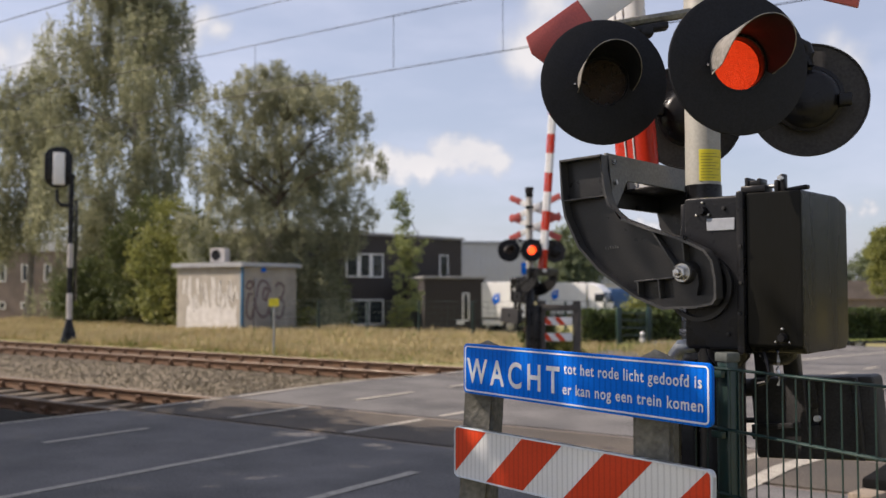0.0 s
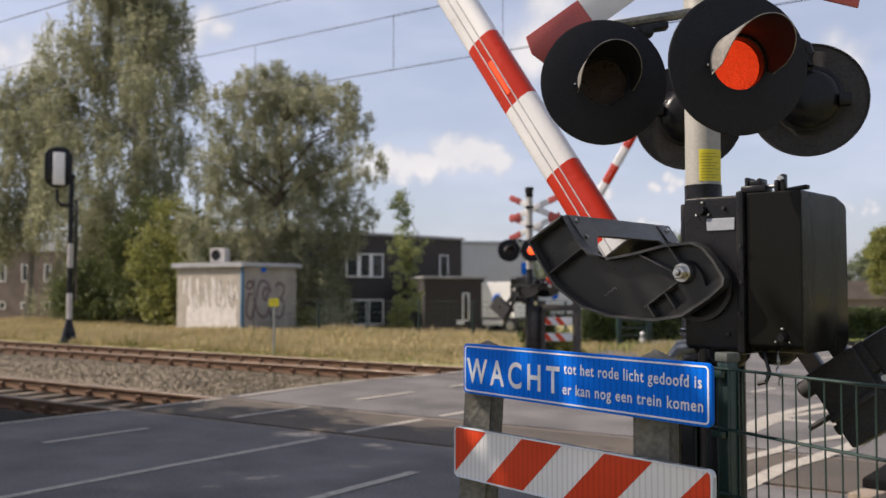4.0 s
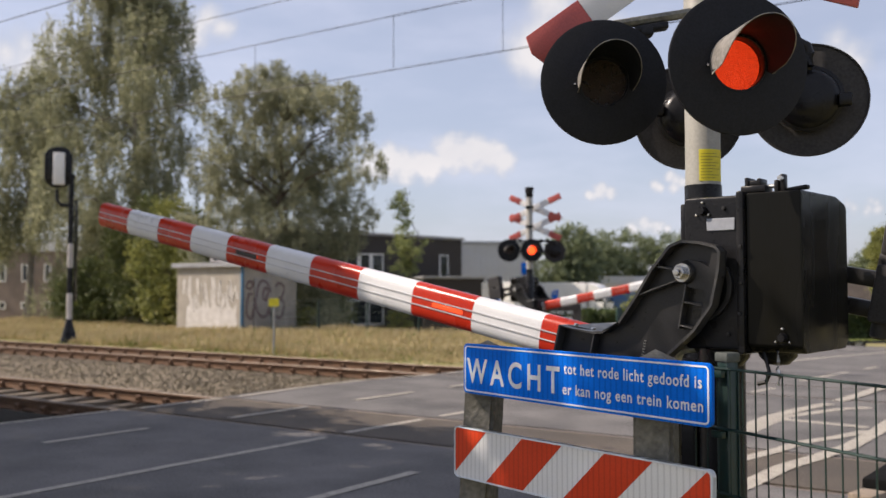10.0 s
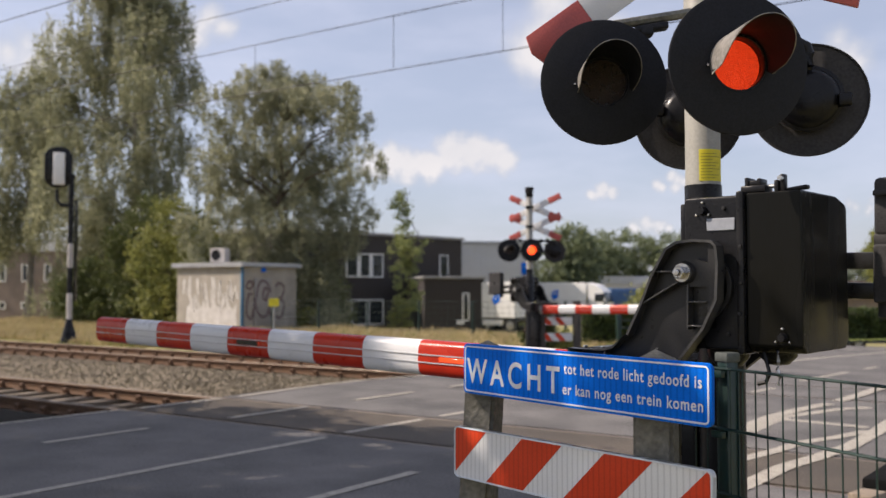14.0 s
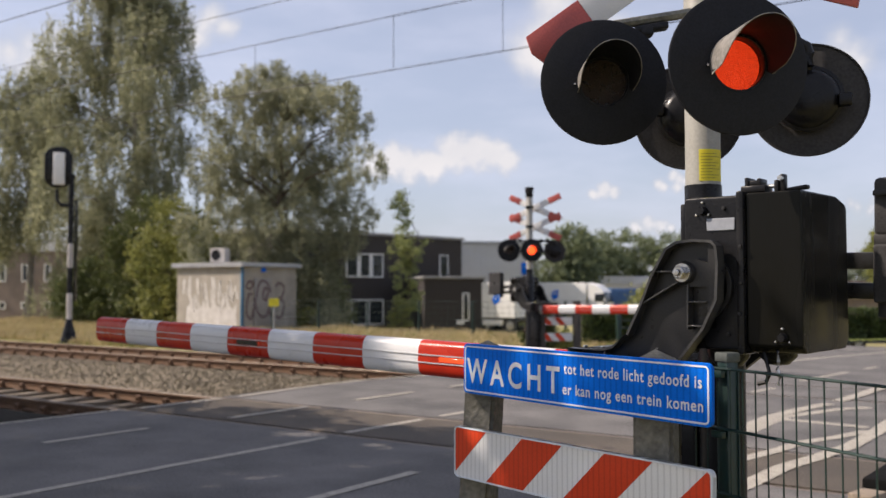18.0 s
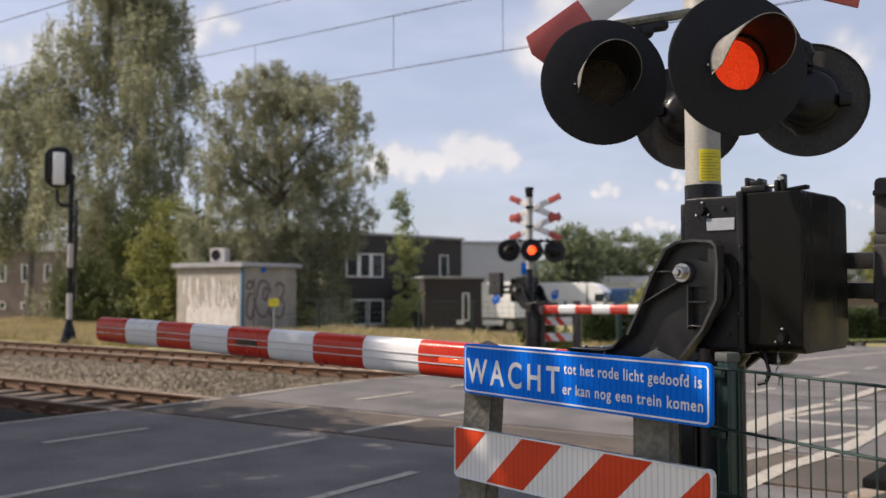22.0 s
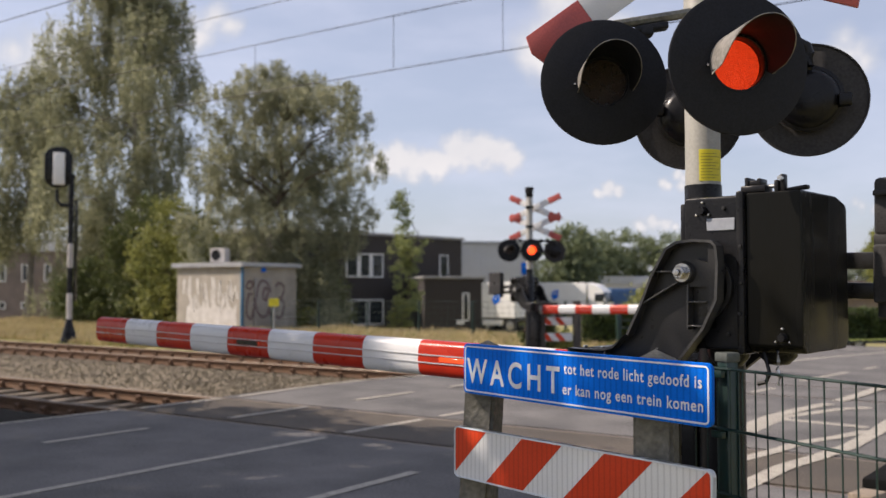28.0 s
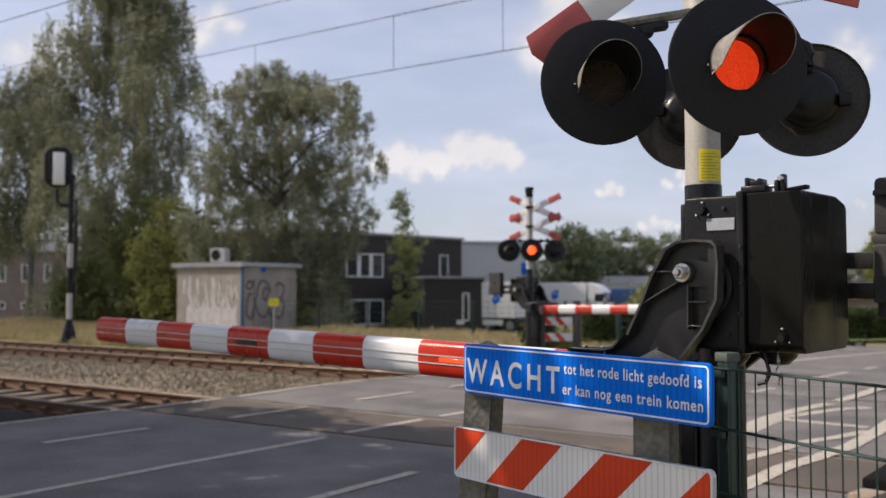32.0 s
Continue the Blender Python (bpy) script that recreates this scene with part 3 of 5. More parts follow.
def arm_plate(parent, y, side, name, deep=0.07):
    """A cast crank plate with a raised rim and ribs on its outer side."""
    b = prism(ARM, 0.012, pose(0, y - 0.006, 0))
    y1 = y + side * deep
    ob = part(name, b, BLACK_CAST, parent, "black cast crank arm with raised rim")
    part("rim", wall_strip(ARM, y, y1, 0.009), WORN_LIT_RIM, ob, "worn dark grey rim with its highlight in the colour")
    ribs = [((0.311, -0.459), (0.305, -0.273)), ((0.165, -0.112), (0.021, -0.030)), ((-0.013, -0.190), (-0.012, -0.036)), ((-0.013, -0.098), (-0.080, -0.096)), ((0.127, 0.003), (0.030, 0.004)), ((-0.013, -0.177), (-0.062, -0.177))]
    web = [(-0.010, -0.046), (-0.080, -0.046), (-0.080, -0.150), (-0.064, -0.176), (-0.075, -0.178), (-0.112, -0.092), (-0.116, 0.03), (-0.109, 0.085), (-0.093, 0.100), (-0.082, 0.098), (-0.080, 0.034), (-0.040, 0.046), (-0.005, 0.044)]
    w0, w1 = sorted((y, y + side * deep * 0.72))
    part("hub_web", prism(web, w1 - w0, pose(0, w0, 0)), BLACK_CAST, ob, "flat cast web beside the hub")
    for p, q in ribs:
        d = Vector((q[0] - p[0], 0, q[1] - p[1]))
        m = Matrix.Translation(((p[0] + q[0]) / 2, y + side * deep * 0.45, (p[1] + q[1]) / 2)) @ pose(0, 0, 0, 0, -math.degrees(math.atan2(d.z, d.x)), 0)
        part("rib", box(d.length, deep * 0.85, 0.006, m, 0.0015, 1), WORN_LIT_RIM, ob)
    part("hub", lathe([(0, 0.052), (0.034, 0.052), (0.038, 0.046), (0.044, 0.0), (0, 0.0)], 28, pose(0, y, 0, -90 * side, 0, 0)), BLACK_CAST, ob)
    part("washer", lathe([(0, 0.010), (0.031, 0.010), (0.031, 0.0), (0, 0.0)], 24, pose(0, y + side * 0.052, 0, -90 * side, 0, 0)), STEEL, ob, "zinc washer")
    part("nut", lathe([(0.010, 0.028), (0.019, 0.028), (0.023, 0.024), (0.023, 0.0), (0, 0.0)], 6, pose(0, y + side * 0.062, 0, -90 * side, 0, 0)), STEEL, ob, "zinc hexagon nut")
    part("bolt_end", lathe([(0, 0.042), (0.010, 0.04), (0.012, 0.034), (0.012, 0.0)], 14, pose(0, y + side * 0.062, 0, -90 * side, 0, 0)), STEEL, ob)
    # cast marks: a short row of raised strokes
    for k in range(6):
        part("cast_mark", box(0.009, 0.003, 0.003, pose(0.118 + 0.002 * (k % 2), y + side * 0.0075, -0.262 - 0.010 * k, 0, 4, 0)), GREYSTEEL, ob)


def boom_section(x0, x1, taper=0.0):
    """A length of the boom: a flattened tube with two fine ridges on its faces."""
    h, w = 0.0875, 0.052
    pts = []
    for k in range(28):
        a = math.tau * k / 28
        ca, sa = math.cos(a), math.sin(a)
        pts.append((w * abs(ca) ** 0.75 * (1 if ca > 0 else -1), h * abs(sa) ** 0.62 * (1 if sa > 0 else -1)))
    b = bmesh.new()
    p = [b.verts.new((x0, y, z)) for y, z in pts]
    q = [b.verts.new((x1, y * (1 - taper), z * (1 - taper))) for y, z in pts]
    for k in range(28):
        b.faces.new((p[k], p[(k + 1) % 28], q[(k + 1) % 28], q[k]))
    b.faces.new(p[::-1]), b.faces.new(q)
    return b


LABEL = mat("grey_label", (0.27, 0.29, 0.33), 0.65, vary=0.1, scale=20, bump=0.02)


def barrier(label, base, group, far=False):
    """A barrier machine with its moving arm. x along the lowered boom, y towards the near arm. Returns the moving arm."""
    th = thing("level_crossing_barrier", label, "level crossing barrier", base, group=group)
    # housing: a body and a deep rounded cover
    part("column", lathe([(0, 0), (0.10, 0), (0.10, 0.03), (0.085, 0.05), (0.085, 1.30), (0, 1.30)], 20, pose(0.06, 0.12, 0)), BLACK, th)
    part("cable_duct", box(0.11, 0.12, 1.21, pose(0.20, 0.11, 0.605), 0.008), BLACK, th, "dark cable duct")
    if far:
        part("base_cabinet", box(0.28, 0.30, 1.20, pose(0.20, 0.12, 0.60), 0.02), BLACK, th, "dark steel base cabinet")
    hull = box(0.20, 0.46, 0.515, pose(-0.062, 0.235, 1.535), 0.012)
    part("housing", hull, BLACK, th, "black machine housing")
    part("flange", box(0.028, 0.49, 0.54, pose(-0.166, 0.235, 1.535), 0.010), BLACK, th)
    b = bmesh.new()
    prof = [(0.463, 0.262), (0.12, 0.266), (0.022, 0.245), (0.008, 0.228), (0.006, -0.235), (0.04, -0.262), (0.43, -0.262), (0.463, -0.24)]
    prism(prof, 0.182, pose(-0.18, 0, 1.535, 0, 0, 90), 0.008, bm=b)
    cover = part("cover", b, COVER, th, "deep black glossy machine cover")
    part("label_plate", box(0.099, 0.004, 0.042, pose(-0.097, 0.468, 1.697), 0.002, 1), LABEL, th, "blank grey label plate")
    part("bearing_ring", lathe([(0.105, 0.0), (0.105, 0.02), (0.12, 0.02), (0.12, 0.0)], 36, pose(-0.02, 0.466, 1.49, -90, 0, 0)), BLACK_CAST, th)
    part("bearing", lathe([(0, 0.0), (0.075, 0.0), (0.075, 0.012), (0, 0.012)], 30, pose(0, 0.468, 1.535, -90, 0, 0)), BLACK_CAST, th)
    for x, z in ((-0.035, 1.745), (-0.30, 1.325)):
        part("latch", lathe([(0, 0.02), (0.012, 0.02), (0.016, 0.0), (0, 0)], 12, pose(x, 0.468, z, -90, 0, 0)), BLACK, th)
        for a in (90, 210, 330):
            part("latch_screw", lathe([(0, 0.010), (0.0038, 0.008), (0.0045, 0)], 8, pose(x + 0.026 * math.cos(radians(a)), 0.468, z + 0.028 * math.sin(radians(a)), -90, 0, 0)), STEEL, th)
    for x, z in ((-0.11, 1.75), (-0.17, 1.62), (-0.17, 1.50), (-0.165, 1.40), (-0.12, 1.33)):
        part("screw", lathe([(0, 0.008), (0.006, 0.007), (0.007, 0)], 8, pose(x, 0.47 if x > -0.15 else 0.481, z, -90, 0, 0)), BLACK_CAST, th)
    lock = box(0.085, 0.07, 0.024, pose(-0.195, 0.40, 1.812), 0.006)
    box(0.055, 0.05, 0.02, pose(-0.192, 0.40, 1.832), 0.006, bm=lock)
    box(0.014, 0.06, 0.032, pose(-0.172, 0.40, 1.836), 0.004, bm=lock)
    box(0.014, 0.06, 0.026, pose(-0.214, 0.40, 1.834), 0.004, bm=lock)
    part("hinge", lock, BLACK, th)
    part("hinge_pin", rod((-0.225, 0.40, 1.82), (-0.278, 0.40, 1.82), 0.007), STEEL, th, "bright steel hinge pin")
    part("hinge_lug", box(0.018, 0.03, 0.058, pose(-0.285, 0.40, 1.828), 0.005), BLACK, th)
    part("hinge_lug", box(0.014, 0.035, 0.04, pose(-0.268, 0.405, 1.818), 0.004), BLACK, th)
    part("lug_nut", rod((-0.285, 0.42, 1.842), (-0.285, 0.435, 1.842), 0.009, seg=6), STEEL, th)
    part("hinge_lug", box(0.07, 0.03, 0.014, pose(-0.325, 0.38, 1.809, 0, 6, 0), 0.005), BLACK, th)
    elbow = sweep([(0.122, 0.38, 1.12), (0.122, 0.38, 1.20), (0.115, 0.385, 1.245), (0.09, 0.39, 1.276), (0.03, 0.39, 1.284)], 0.026, 16)
    part("conduit", rod((0.122, 0.38, 0.0), (0.122, 0.38, 1.122), 0.024, seg=14), BLACK, th)
    part("conduit_elbow", elbow, GALV, th, "galvanised conduit elbow")
    for k, z in enumerate((1.33, 1.38, 1.62, 1.72)):
        part("side_bolt", rod((0.036, 0.40 - 0.02 * k, z), (0.085, 0.40 - 0.02 * k, z), 0.013, seg=8), STEEL, th)
    part("side_flap", box(0.02, 0.10, 0.19, pose(0.048, 0.40, 1.68), 0.006), BLACK, th)
    part("hanging_cable", sweep([(-0.21, 0.42, 1.30), (-0.23, 0.43, 1.25), (-0.245, 0.44, 1.205), (-0.232, 0.44, 1.178), (-0.205, 0.44, 1.17)], 0.007), BLACK, th)
    part("padlock_chain", sweep([(-0.272, 0.44, 1.29), (-0.274, 0.44, 1.245), (-0.270, 0.44, 1.22), (-0.278, 0.44, 1.20), (-0.272, 0.44, 1.17)], 0.006), STEEL, th, "short steel padlock chain")
    part("cable_boss", lathe([(0, 0.07), (0.075, 0.07), (0.07, 0.03), (0.045, 0.0), (0, 0.0)], 18, pose(-0.06, 0.33, 1.215)), BLACK, th)
    part("drain_boss", lathe([(0, 0), (0.035, 0.005), (0.06, 0.03), (0.068, 0.06), (0, 0.06)], 18, pose(-0.235, 0.34, 1.225)), BLACK, th)

    # moving arm
    arm_b = rod((0, 0.52, 0), (0, -0.34, 0), 0.035, seg=18)
    arm = part("barrier_arm", arm_b, STEEL, th, "red and white striped barrier boom on black cranks", pose(0, 0, 1.535))
    arm_plate(arm, 0.50, 1, "crank_arm", 0.05)
    arm_plate(arm, -0.20, -1, "crank_arm", 0.03)
    notch = [(-0.33, 0.467), (0.50, 0.467), (0.50, 0.24), (0.455, 0.27), (0.36, 0.375), (-0.14, 0.375), (-0.27, 0.28), (-0.33, 0.25)]
    part("top_plate", prism(notch, 0.012, Matrix(((0, 0, 1, 0), (1, 0, 0, 0), (0, 1, 0, -0.294), (0, 0, 0, 1))), 0.002), GREYSTEEL, arm, "worn grey steel clamp plate")
    part("bottom_plate", box(0.156, 0.83, 0.012, pose(0.388, 0.085, -0.451), 0.003), BLACK_CAST, arm)
    for y, w in ((-0.115, 0.43), (0.43, 0.14)):
        part("back_web", box(0.012, w, 0.17, pose(0.381, y, -0.372), 0.003), BLACK_CAST, arm)
    for x in (0.36, 0.435):
        for y in (0.46, -0.27):
            part("clamp_bolt", lathe([(0, 0.012), (0.009, 0.012), (0.011, 0)], 6, pose(x, y, -0.282)), STEEL, arm)
    cuts = [4.785] + [4.385 - 0.3925 * k for k in range(11)] + [0.39]
    for k in range(len(cuts) - 1):
        red = k % 2 == 0
        m = Matrix.Translation((0, 0.02, -0.4175))
        part("boom_section", boom_section(cuts[k + 1], cuts[k], 0.0), RED if red else WHITE, arm, "red reflective boom section" if red else "white boom section", m)
    part("boom_cap", boom_section(0, 0.012, 0.25), RED, arm, "", Matrix.Translation((4.785, 0.02, -0.4175)))
    for z in (0.018, -0.02):
        for y in (1, -1):
            part("trim_strip", box(4.40, 0.006, 0.005, pose(2.58, 0.02 + y * 0.0535, -0.4175 + z), 0.0), PALE_RIDGE if y > 0 else GALV, arm, "narrow grey ridge along the boom")
    # boom lamps always glow; added covers hide them between flashes
    shutters = []
    for x in (1.40, 3.0):
        part("boom_lamp", box(0.20, 0.02, 0.024, pose(x, 0.02 + 0.047, -0.4175 - 0.001), 0.004, 1), BOOM_LIT, arm, "narrow red boom lamp")
        shutters.append(part("lamp_shutter", box(0.204, 0.004, 0.027, None, 0.001, 1), BLACK, arm, "added dark cover that hides the lit boom lamp", pose(x, 0.02 + 0.059, -0.4185)))
    # counterweight on the other side of the axis
    y = -0.20
    for z in (0.056, -0.056):
        part("counterweight_beam", box(0.46, 0.05, 0.062, pose(-0.24, y, z), 0.008), BLACK_CAST, arm)
    part("spreader", box(0.05, 0.05, 0.12, pose(-0.20, y, 0), 0.004), BLACK_CAST, arm)
    cw = part("counterweight", box(0.31, 0.15, 0.215, pose(-0.555, y - 0.02, 0.008), 0.012), CAST_WEIGHT, arm, "black counterweight block")
    part("weight_plate", box(0.31, 0.13, 0.215, pose(-0.555, y - 0.02, 0.252), 0.018), CAST_WEIGHT, cw)
    for x, w in ((-0.46, 0.12), (-0.645, 0.13)):
        part("weight_bridge", box(w, 0.12, 0.05, pose(x, y - 0.02, 0.13), 0.006), CAST_WEIGHT, cw)
    part("weight_rib", box(0.30, 0.02, 0.02, pose(-0.555, y + 0.06, 0.30), 0.004), CAST_WEIGHT, cw)
    # bolt painted white so the spot stays bright in the machine's shade
    part("weight_bolt", rod((-0.555, y + 0.045, 0.15), (-0.555, y + 0.068, 0.15), 0.012, seg=6), WHITE, cw, "weight bolt painted white to look bright")
    part("weight_bar", box(0.022, 0.02, 0.19, pose(-0.585, y + 0.065, -0.005, 0, 3, 0), 0.003), CAST_WEIGHT, cw)
    part("end_lug", lathe([(0, 0), (0.035, 0), (0.035, 0.05), (0.02, 0.06), (0, 0.06)], 14, pose(-0.44, y, -0.10, 180, 0, 0)), CAST_WEIGHT, cw)
    part("stop_rod", rod((-0.57, y, -0.09), (-0.57, y, -0.21), 0.011, seg=8), CAST_WEIGHT, cw)
    part("stop_nut", rod((-0.625, y, -0.09), (-0.625, y, -0.125), 0.022, seg=6), CAST_WEIGHT, cw)
    return th, arm, shutters


PALE_RIDGE = mat("pale_grey_ridge", (0.48, 0.48, 0.49), 0.4, vary=0.15, scale=9, bump=0.05)
# black cast metal made lighter to offset the shade the counterweight hangs in
CAST_WEIGHT = mat("lightened_cast_iron", (0.034, 0.033, 0.034), 0.62, vary=0.35, scale=9, grain=140, bump=0.12, spec=0.35)
GREYSTEEL = mat("worn_grey_steel", (0.17, 0.17, 0.16), 0.5, 0.3, vary=0.25, scale=10, grain=100, bump=0.1)
NEAR_BASE = pose(1.1646, 3.443, 0, 0, 0, 139)
FAR_BASE = pose(1.68, 18.75, -0.06, 0, 0, -41)
near_barrier, NEAR_ARM, NEAR_SHUTTERS = barrier("black barrier machine with a red and white boom beside the road", NEAR_BASE, "barriers")
far_barrier, FAR_ARM, FAR_SHUTTERS = barrier("black barrier machine across the tracks with striped boom", FAR_BASE, "barriers", True)

near_signal, NEAR_LEAVES = signal(
    "crossing_signal", "pale grey mast with warning crosses and four black-boarded lamps", pose(1.040, 3.60, 0), 0,
    [((0.592, 3.30, 2.242), 0.5, 0), ((0.951, 2.88, 2.205), 6.5, 1), ((1.07, 3.92, 2.23), 172, None), ((1.496, 3.675, 2.253), 160, None)],
    3.75, (2.82, 3.26), cross_yaw=4, arms=((-36.5, 0.083, 1.74), (11.6, -0.042, 1.25)), bar=((1.0, 3.475, 2.56), (0.60, 3.405, 2.476)))
far_signal, FAR_LEAVES = signal(
    "crossing_signal", "pale grey mast with warning crosses and flashing lamps across the tracks", pose(1.79, 18.70, 0), 0,
    [((1.35, 18.45, 2.27), 4, 0), ((1.81, 18.40, 2.27), 4, 1), ((2.34, 18.95, 2.27), 176, None)],
    3.5, (2.77, 3.17), True, arm_tilt=24, behind=True, cross_yaw=-20)


def glyphs(body, bold, space):
    """A text in the built-in font as a mesh on the xy plane."""
    cu = bpy.data.curves.new("glyph", "FONT")
    cu.body = body
    cu.extrude, cu.resolution_u, cu.offset, cu.space_character = 0.0, 4, bold, space
    tmp = new("glyph", cu)
    dg = bpy.context.evaluated_depsgraph_get()
    dg.update()
    me = bpy.data.meshes.new_from_object(tmp.evaluated_get(dg))
    bpy.data.objects.remove(tmp)
    bpy.data.curves.remove(cu)
    return me


def lettering(parent, body, x, z, width, height, bold, space, material, y=-0.0022):
    """Each letter a part of its own, fitted to a width and a capital height, facing -y."""
    def ends(me):
        xs = [v.co.x for v in me.vertices]
        return min(xs), max(xs)
    me = glyphs(body, bold, space)
    lo, hi = ends(me)
    bpy.data.meshes.remove(me)
    sx, sz = width / (hi - lo), height / 0.73
    for k, ch in enumerate(body):
        if ch == " ":
            continue
        me = glyphs(body[:k + 1], bold, space)
        right = ends(me)[1]
        bpy.data.meshes.remove(me)
        me = glyphs(ch, bold, space)
        a, c = ends(me)
        for v in me.vertices:
            v.co = Vector(((v.co.x - c + right - lo) * sx, 0, v.co.y * sz))
        me.name = "letter"
        me.materials.append(material)
        part("letter", me, None, parent, m=pose(x, y, z))


def rounded_rect(w, h, r, n=6):
    pts = []
    for cx, cz, a0 in ((w - r, h - r, 0), (r, h - r, 90), (r, r, 180), (w - r, r, 270)):
        for k in range(n + 1):
            a = radians(a0 + 90 * k / n)
            pts.append((cx + r * math.cos(a), cz + r * math.sin(a)))
    return pts


SIGN = pose(0.079, 3.50, 0, 0, 0, -50)


def make_signs():
    k = 0.93
    w, h = 1.18 * k, 0.203 * k
    blue = thing("warning_sign", "blue metal warning sign with white letters on concrete posts", "sign", SIGN @ pose(0, 0, 1.083, 0, 0.5, 0))
    part("plate", prism(rounded_rect(w, h, 0.02), 0.016, None, 0.002), BLUE, blue)
    rim = rounded_rect(w - 0.016, h - 0.016, 0.015)
    part("border", wall_strip([(x + 0.008, z + 0.008) for x, z in rim], -0.0015, 0.003, 0.0055), SIGN_WHITE, blue, "thin white border line")
    for body, x, z, tw, th in (("WACHT", 0.0225, 0.0475, 0.5155, 0.1015), ("tot het rode licht gedoofd is", 0.558, 0.1225, 0.588, 0.0405), ("er kan nog een trein komen", 0.552, 0.0475, 0.5985, 0.0405)):
        lettering(blue, body, x * k, z * k, tw * k, th * k, *((0.019, 1.40) if len(body) < 8 else (0.016, 1.12)), SIGN_WHITE)
    for x in (0.11, 0.87):
        part("clamp", box(0.06, 0.012, 0.05, pose(x, 0.022, 0.1), 0.003), GALV, blue)
    # striped board
    bw, bh = 1.235 * k, 0.208 * k
    board = thing("striped_board", "red and white diagonally striped board on concrete posts", "barrier board", SIGN @ pose(-0.05, 0, 0.758))
    part("plate", prism(rounded_rect(bw, bh, 0.02), 0.016, None, 0.002), WHITE_RIB, board, "white ribbed board plate")
    sl = bh * 1.03
    for x in (-0.018, 0.3624, 0.740, 1.127):
        a, c = x + 0.01, x + 0.205 * k + 0.01
        pts = clip([(a - sl, 0.0), (c - sl, 0.0), (c, bh), (a, bh)], 0.006, bw - 0.006, 0.006, bh - 0.006)
        if len(pts) > 2:
            part("red_stripe", prism(pts, 0.003, pose(0, -0.002, 0)), ORANGE, board, "orange-red reflective stripe")
    part("rim", wall_strip(rounded_rect(bw, bh, 0.02), -0.005, 0.018, 0.005), SIGN_WHITE, board)
    for x, s, tilt in ((-0.080, 0.122, 5.0), (0.826, 0.124, 0.0)):
        post = lathe([(0, 1.286), (s * 0.72, 1.250), (s * 0.72, 0.0), (0, 0)], 4, pose(0, 0, 0, 0, 0, 45))
        bmesh.ops.bevel(post, geom=[e for e in post.edges if abs(e.verts[0].co.z - e.verts[1].co.z) > 0.5], offset=0.012, segments=2, affect="EDGES")
        solo("concrete_post", post, CONCRETE, "weathered grey concrete post with pyramid top", "post", SIGN @ pose(x, 0.022 + s * 0.62, 0, 0, tilt, 0) @ pose(0, 0, 0, 0, 0, 26), group="sign posts", smooth=False)


def clip(poly, x0, x1, z0, z1):
    for axis, lim, keep in ((0, x0, 1), (0, x1, -1), (1, z0, 1), (1, z1, -1)):
        out = []
        for k in range(len(poly)):
            p, q = poly[k - 1], poly[k]
            fp, fq = (p[axis] - lim) * keep, (q[axis] - lim) * keep
            if (fp >= 0) != (fq >= 0):
                t = fp / (fp - fq)
                out.append((p[0] + (q[0] - p[0]) * t, p[1] + (q[1] - p[1]) * t))
            if fq >= 0:
                out.append(q)
        poly = out
        if not poly:
            return []
    return poly


def make_fence():
    """Green welded-mesh fence that starts beside the signs."""
    m = pose(0.905, 2.89, 0, 0, 0, math.degrees(math.atan2(-0.9, 0.43)))
    th = thing("mesh_fence", "dark green welded mesh fence panel with square post", "fence", m)
    part("post", box(0.046, 0.046, 1.26, pose(0, 0.0, 0.63), 0.004), GREEN, th)
    part("post_flange", box(0.056, 0.006, 1.2, pose(0, 0.02, 0.62), 0.001, 1), GREEN, th)
    part("post_cap", box(0.058, 0.058, 0.03, pose(0, 0, 1.264), 0.006), GREEN_CAP, th, "grey-green post cap")
    for z in (1.225, 1.035, 0.62, 0.22):
        part("clamp", box(0.05, 0.018, 0.022, pose(0.0, -0.042, z - 0.012), 0.003), GREEN, th)
    part("bright_clip", box(0.040, 0.004, 0.006, pose(-0.036, -0.047, 1.219), 0.001, 1), STEEL, th, "bright steel clip")
    part("post", box(0.06, 0.06, 1.26, pose(2.5, 0, 0.63), 0.004), GREEN, th)
    v = finish(rod((0, 0, 0.05), (0, 0, 1.235), 0.0026, seg=6), "vertical_wire", GREEN)
    for k in range(50):
        part("vertical_wire", v, None, th, m=pose(-0.113 + 0.0525 * k, -0.034 + random.uniform(-0.001, 0.001), 0, 0, random.uniform(-0.2, 0.2), 0))
    for z in (1.23, 1.042, 0.84, 0.64, 0.44, 0.24):
        for y in (-0.040, -0.028):
            part("horizontal_wire", rod((-0.13, y, z), (2.5, y, z), 0.0038, seg=8), GREEN, th)


GREEN_CAP = mat("weathered_green_cap", (0.07, 0.08, 0.074), 0.6, vary=0.2, scale=20, bump=0.1)
make_signs()
make_fence()
# ---- railway things beyond the road ----


def quad_mesh(name, centres, right, up, material):
    """Many small leaf-shaped faces: centre, half-width vector, half-length vector for each."""
    n = len(centres)
    v = np.empty((n, 4, 3))
    v[:, 0], v[:, 1] = centres - up, centres + right - up * 0.1
    v[:, 2], v[:, 3] = centres + up, centres - right - up * 0.1
    me = bpy.data.meshes.new(name)
    me.vertices.add(n * 4)
    me.vertices.foreach_set("co", v.reshape(-1))
    me.loops.add(n * 4)
    me.loops.foreach_set("vertex_index", np.arange(n * 4, dtype=np.int32))
    me.polygons.add(n)
    me.polygons.foreach_set("loop_start", np.arange(0, n * 4, 4, dtype=np.int32))
    me.polygons.foreach_set("loop_total", np.full(n, 4, dtype=np.int32))
